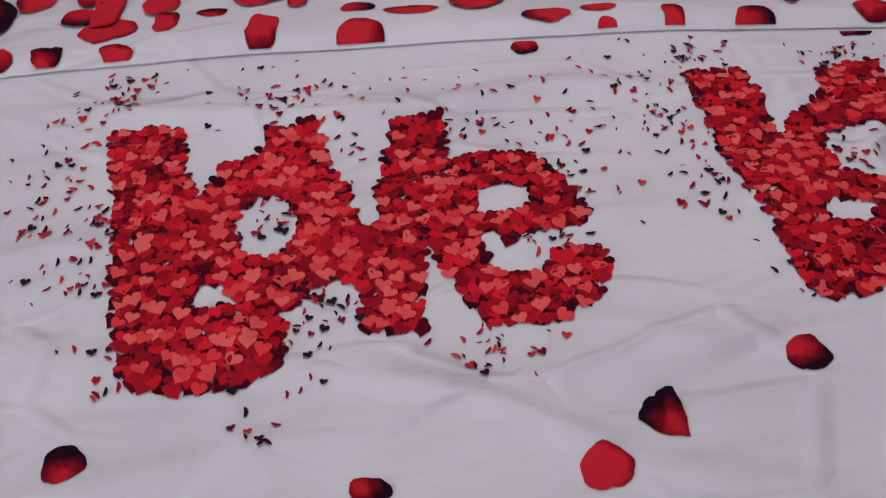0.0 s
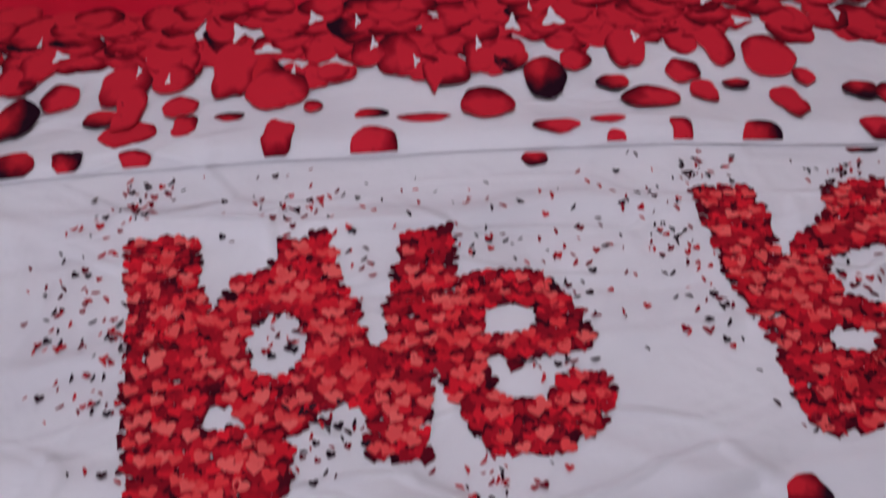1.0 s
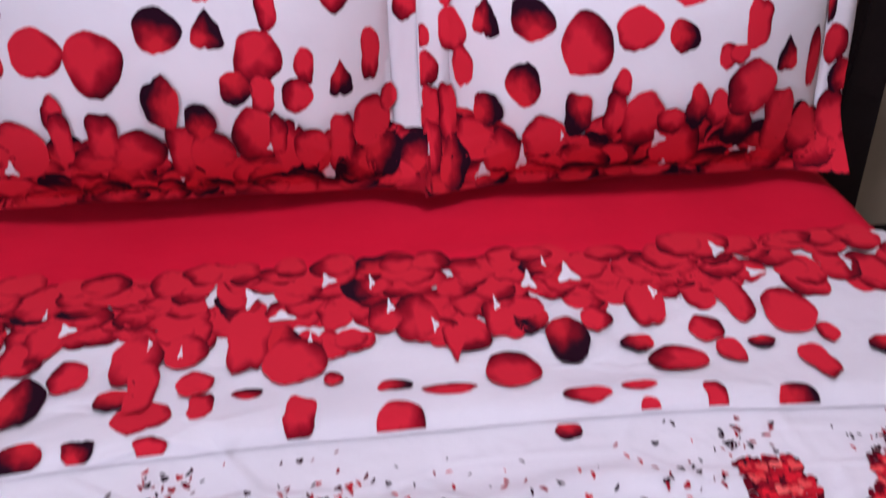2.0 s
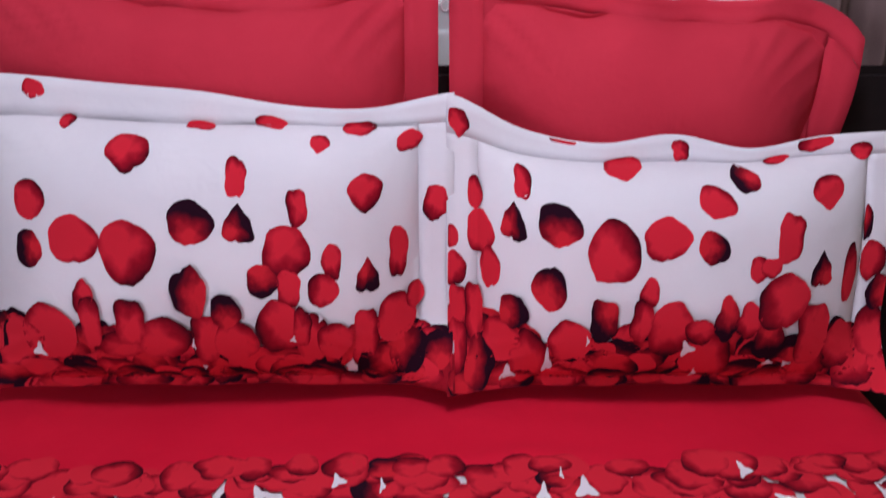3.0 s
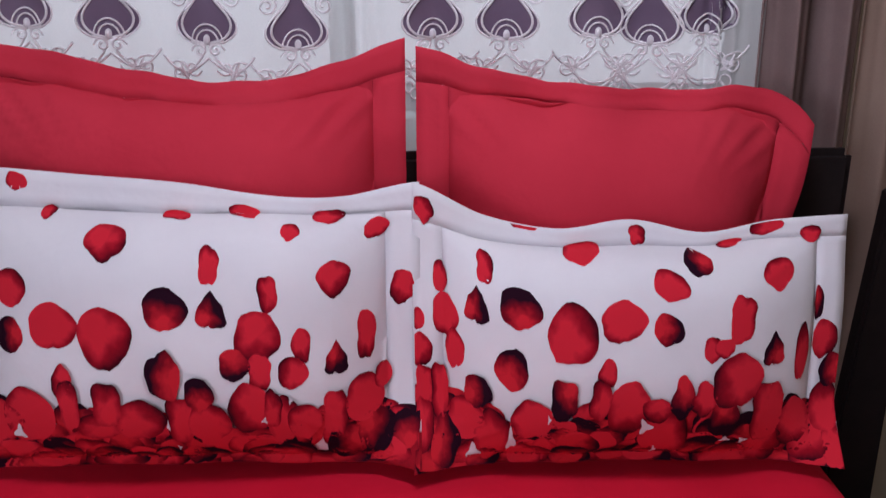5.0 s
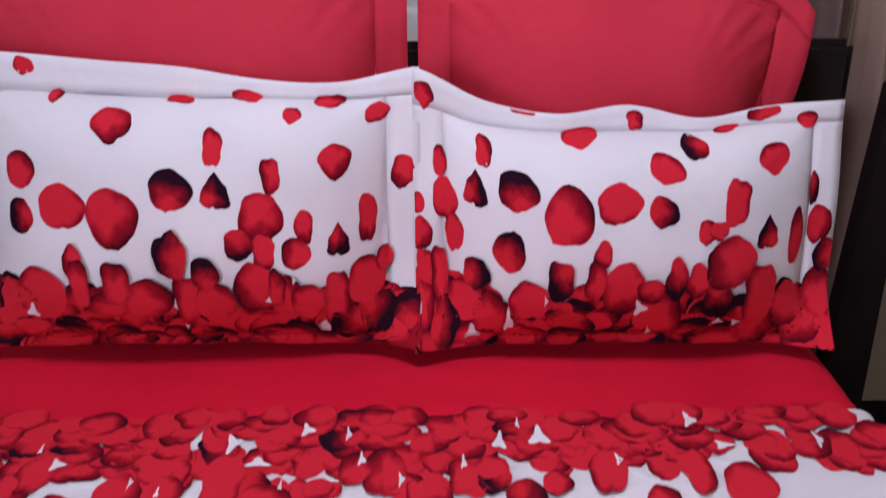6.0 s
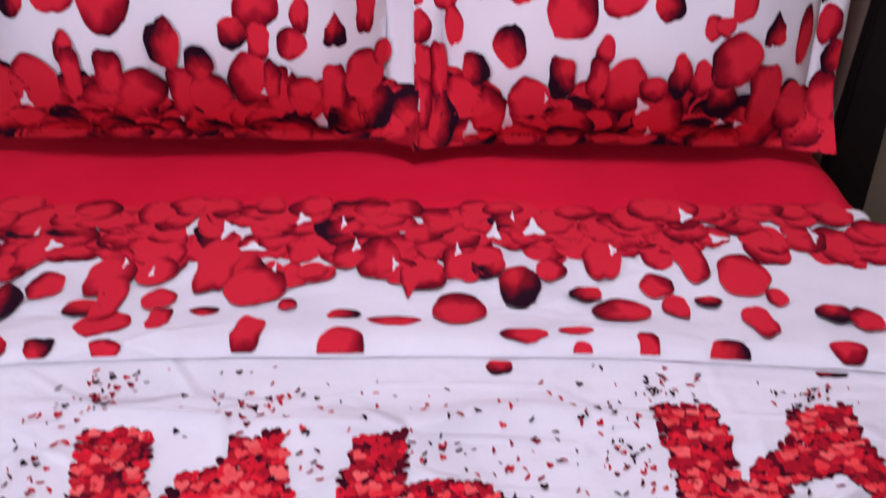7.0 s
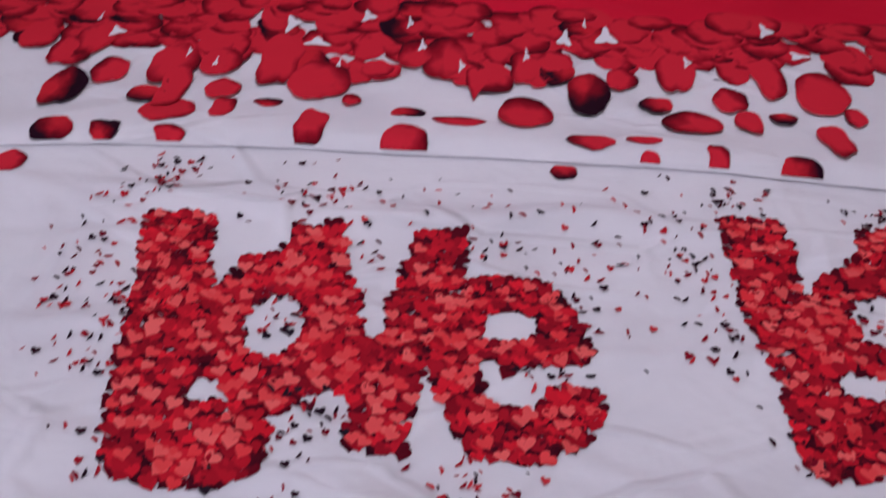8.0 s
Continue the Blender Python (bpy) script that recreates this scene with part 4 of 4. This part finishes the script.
def scatter(name, spots, mats, label=""):
    """One joined print of many small shapes: (x, y, size, turn, heart or sliver, layer, tone)."""
    verts, faces, tones = [], [], []
    for x, y, size, turn, heart, layer, tone in spots:
        c, s, base = math.cos(turn), math.sin(turn), len(verts)
        rim = HEART_RIM if heart else [(0.5 * math.cos(k * 0.785), 0.17 * math.sin(k * 0.785) + 0.12 * math.cos(k * 0.785) ** 2) for k in range(8)]
        lift = 0.0008 + 0.00004 * layer
        for px, py in [(0.0, 0.0)] + rim:
            qx, qy = x + size * (px * c - py * s), y + size * (px * s + py * c)
            verts.append(on_duvet(qx, min(qy, fold_line(qx) - 0.006), lift))
        n = len(rim)
        faces += [(base, base + 1 + (k + 1) % n, base + 1 + k) if heart else (base, base + 1 + k, base + 1 + (k + 1) % n) for k in range(n)]
        tones += [tone] * n
    me = mesh_of(name, verts, faces, mats[0])
    for extra in mats[1:]:
        me.materials.append(extra)
    me.polygons.foreach_set("material_index", tones)
    return link(name, me, duvet, label)


def inside(x, y, rim):
    """Whether a spot lies within a closed outline."""
    hit = False
    for (x0, y0), (x1, y1) in zip(rim, rim[1:] + rim[:1]):
        if (y0 > y) != (y1 > y) and x < x0 + (y - y0) * (x1 - x0) / (y1 - y0):
            hit = not hit
    return hit


def in_oval(x, y, ovals):
    return any(((x - cx) / rx) ** 2 + ((y - cy) / ry) ** 2 < 1 for cx, cy, rx, ry in ovals)


def letter(name, rim, holes, seed):
    """Dark hearts below, red ones over them, and coral ones strewn on top."""
    rnd, spots = random.Random(seed), []
    for tone, step, sizes in ((0, 0.0088, (0.0165, 0.0205)), (1, 0.0107, (0.0145, 0.0190)), (2, 0.0160, (0.0145, 0.0180))):
        level = []
        for i in range(int(-0.60 / step), int(0.60 / step)):
            for j in range(int(0.60 / step), int(1.20 / step)):
                x, y = (i + rnd.uniform(-0.5, 0.5)) * step, (j + rnd.uniform(-0.5, 0.5)) * step
                if tone == 2 and rnd.random() < 0.40:
                    continue
                if inside(x, y, rim) and not in_oval(x, y, holes):
                    level.append((x, y, rnd.uniform(*sizes), rnd.uniform(-0.7, 0.7) - 0.1, True))
        rnd.shuffle(level)
        spots += [(*s, tone * 9 + k % 9, tone) for k, s in enumerate(level)]
    return scatter(name, spots, HEARTS, "printed letter made of overlapping red hearts")


O_HOLE, SLIT = (-0.202, 0.936, 0.034, 0.044), (-0.251, 0.846, 0.020, 0.017)
letter("printed_letter", [(-0.373, 1.092), (-0.303, 1.099), (-0.293, 1.026), (-0.276, 0.985), (-0.262, 0.924), (-0.265, 0.872), (-0.234, 0.831), (-0.188, 0.824), (-0.179, 0.797), (-0.181, 0.766), (-0.209, 0.749), (-0.260, 0.743), (-0.316, 0.749), (-0.335, 0.830), (-0.349, 0.947)], [O_HOLE, SLIT], 1)
letter("printed_letter", [(-0.271, 0.972), (-0.248, 1.026), (-0.212, 1.038), (-0.178, 1.024), (-0.143, 0.978), (-0.121, 0.927), (-0.121, 0.874), (-0.153, 0.855), (-0.180, 0.827), (-0.219, 0.830), (-0.251, 0.857), (-0.271, 0.909)], [O_HOLE, SLIT], 2)
letter("printed_letter", [(-0.209, 1.081), (-0.154, 1.091), (-0.143, 1.025), (-0.123, 0.980), (-0.116, 0.930), (-0.106, 0.918), (-0.092, 0.928), (-0.090, 0.981), (-0.081, 1.033), (-0.071, 1.087), (-0.020, 1.094), (-0.021, 1.028), (-0.034, 0.951), (-0.049, 0.890), (-0.057, 0.847), (-0.060, 0.793), (-0.112, 0.799), (-0.109, 0.844), (-0.132, 0.864), (-0.161, 0.863), (-0.175, 0.901), (-0.194, 0.982), (-0.212, 1.036)], [O_HOLE], 3)
letter("printed_letter", [(-0.035, 0.976), (-0.014, 1.014), (0.022, 1.026), (0.063, 1.020), (0.091, 0.991), (0.104, 0.947), (0.110, 0.914), (0.086, 0.904), (0.039, 0.905), (0.026, 0.886), (0.060, 0.874), (0.082, 0.879), (0.123, 0.880), (0.118, 0.845), (0.097, 0.812), (0.063, 0.794), (0.032, 0.793), (0.001, 0.801), (-0.021, 0.837), (-0.039, 0.881), (-0.047, 0.920)], [(0.031, 0.957, 0.030, 0.024), (0.036, 0.868, 0.029, 0.018), (0.014, 0.896, 0.014, 0.015), (0.076, 0.894, 0.043, 0.012)], 4)
SECOND_HOLE, SECOND_SLIT = (0.422, 0.994, 0.046, 0.046), (0.367, 0.904, 0.029, 0.019)
letter("printed_letter", [(0.264, 1.143), (0.329, 1.152), (0.336, 1.100), (0.331, 1.046), (0.347, 1.015), (0.348, 0.938), (0.339, 0.894), (0.375, 0.871), (0.420, 0.888), (0.403, 0.823), (0.358, 0.801), (0.311, 0.797), (0.293, 0.816), (0.293, 0.857), (0.292, 0.897), (0.278, 0.961), (0.267, 1.040)], [SECOND_HOLE, SECOND_SLIT], 5)
letter("printed_letter", [(0.349, 1.040), (0.383, 1.076), (0.404, 1.087), (0.416, 1.138), (0.483, 1.152), (0.483, 1.096), (0.493, 1.029), (0.480, 0.950), (0.447, 0.891), (0.396, 0.873), (0.355, 0.876), (0.335, 0.901), (0.332, 0.966)], [SECOND_HOLE, SECOND_SLIT], 6)


def flecks():
    """Loose hearts and slivers blown off the letters."""
    rnd, spots = random.Random(9), []
    clouds = (
        (-0.368, 1.167, 0.025, 0.039, 62),
        (-0.187, 1.145, 0.037, 0.034, 46),
        (-0.415, 0.998, 0.026, 0.070, 50),
        (-0.372, 0.926, 0.017, 0.059, 46),
        (-0.203, 0.942, 0.017, 0.024, 30),
        (-0.039, 1.137, 0.040, 0.028, 14),
        (0.012, 1.076, 0.016, 0.032, 14),
        (0.088, 1.069, 0.039, 0.042, 40),
        (0.113, 0.997, 0.018, 0.048, 14),
        (0.281, 1.183, 0.027, 0.028, 44),
        (0.205, 1.124, 0.033, 0.050, 26),
        (0.224, 1.042, 0.020, 0.046, 36),
        (0.241, 0.968, 0.018, 0.037, 22),
        (0.450, 1.178, 0.035, 0.024, 30),
        (0.409, 0.993, 0.017, 0.026, 22),
        (0.005, 0.774, 0.023, 0.017, 30),
        (-0.202, 0.706, 0.014, 0.024, 12),
        (-0.145, 0.837, 0.016, 0.022, 30),
        (-0.331, 0.779, 0.011, 0.034, 10),
        (-0.124, 1.046, 0.012, 0.040, 16),
        (0.073, 0.894, 0.028, 0.009, 20),
        (0.275, 0.907, 0.023, 0.025, 8),
        (-0.159, 0.764, 0.011, 0.022, 8),
        (0.133, 0.978, 0.042, 0.056, 10),
        (-0.424, 0.931, 0.023, 0.050, 10),
        (0.290, 0.816, 0.013, 0.015, 8),
    )
    for cx, cy, sx, sy, count in clouds:
        for _ in range(count):
            spots.append((rnd.gauss(cx, sx), rnd.gauss(cy, sy)))
    made = []
    for k, (x, y) in enumerate(spots):
        if y > fold_line(x) - 0.010:
            continue
        heart = rnd.random() < 0.22
        made.append((x, y, rnd.uniform(0.007, 0.011) if heart else rnd.uniform(0.005, 0.012), rnd.uniform(-0.7, 0.7) if heart else rnd.gauss(1.57, 0.8), heart, 28 + k % 6, 0))
    tagged(scatter("confetti_print", made, [FLECK], "tiny dark slivers and hearts scattered round the letters"), kind="stuff")


flecks()
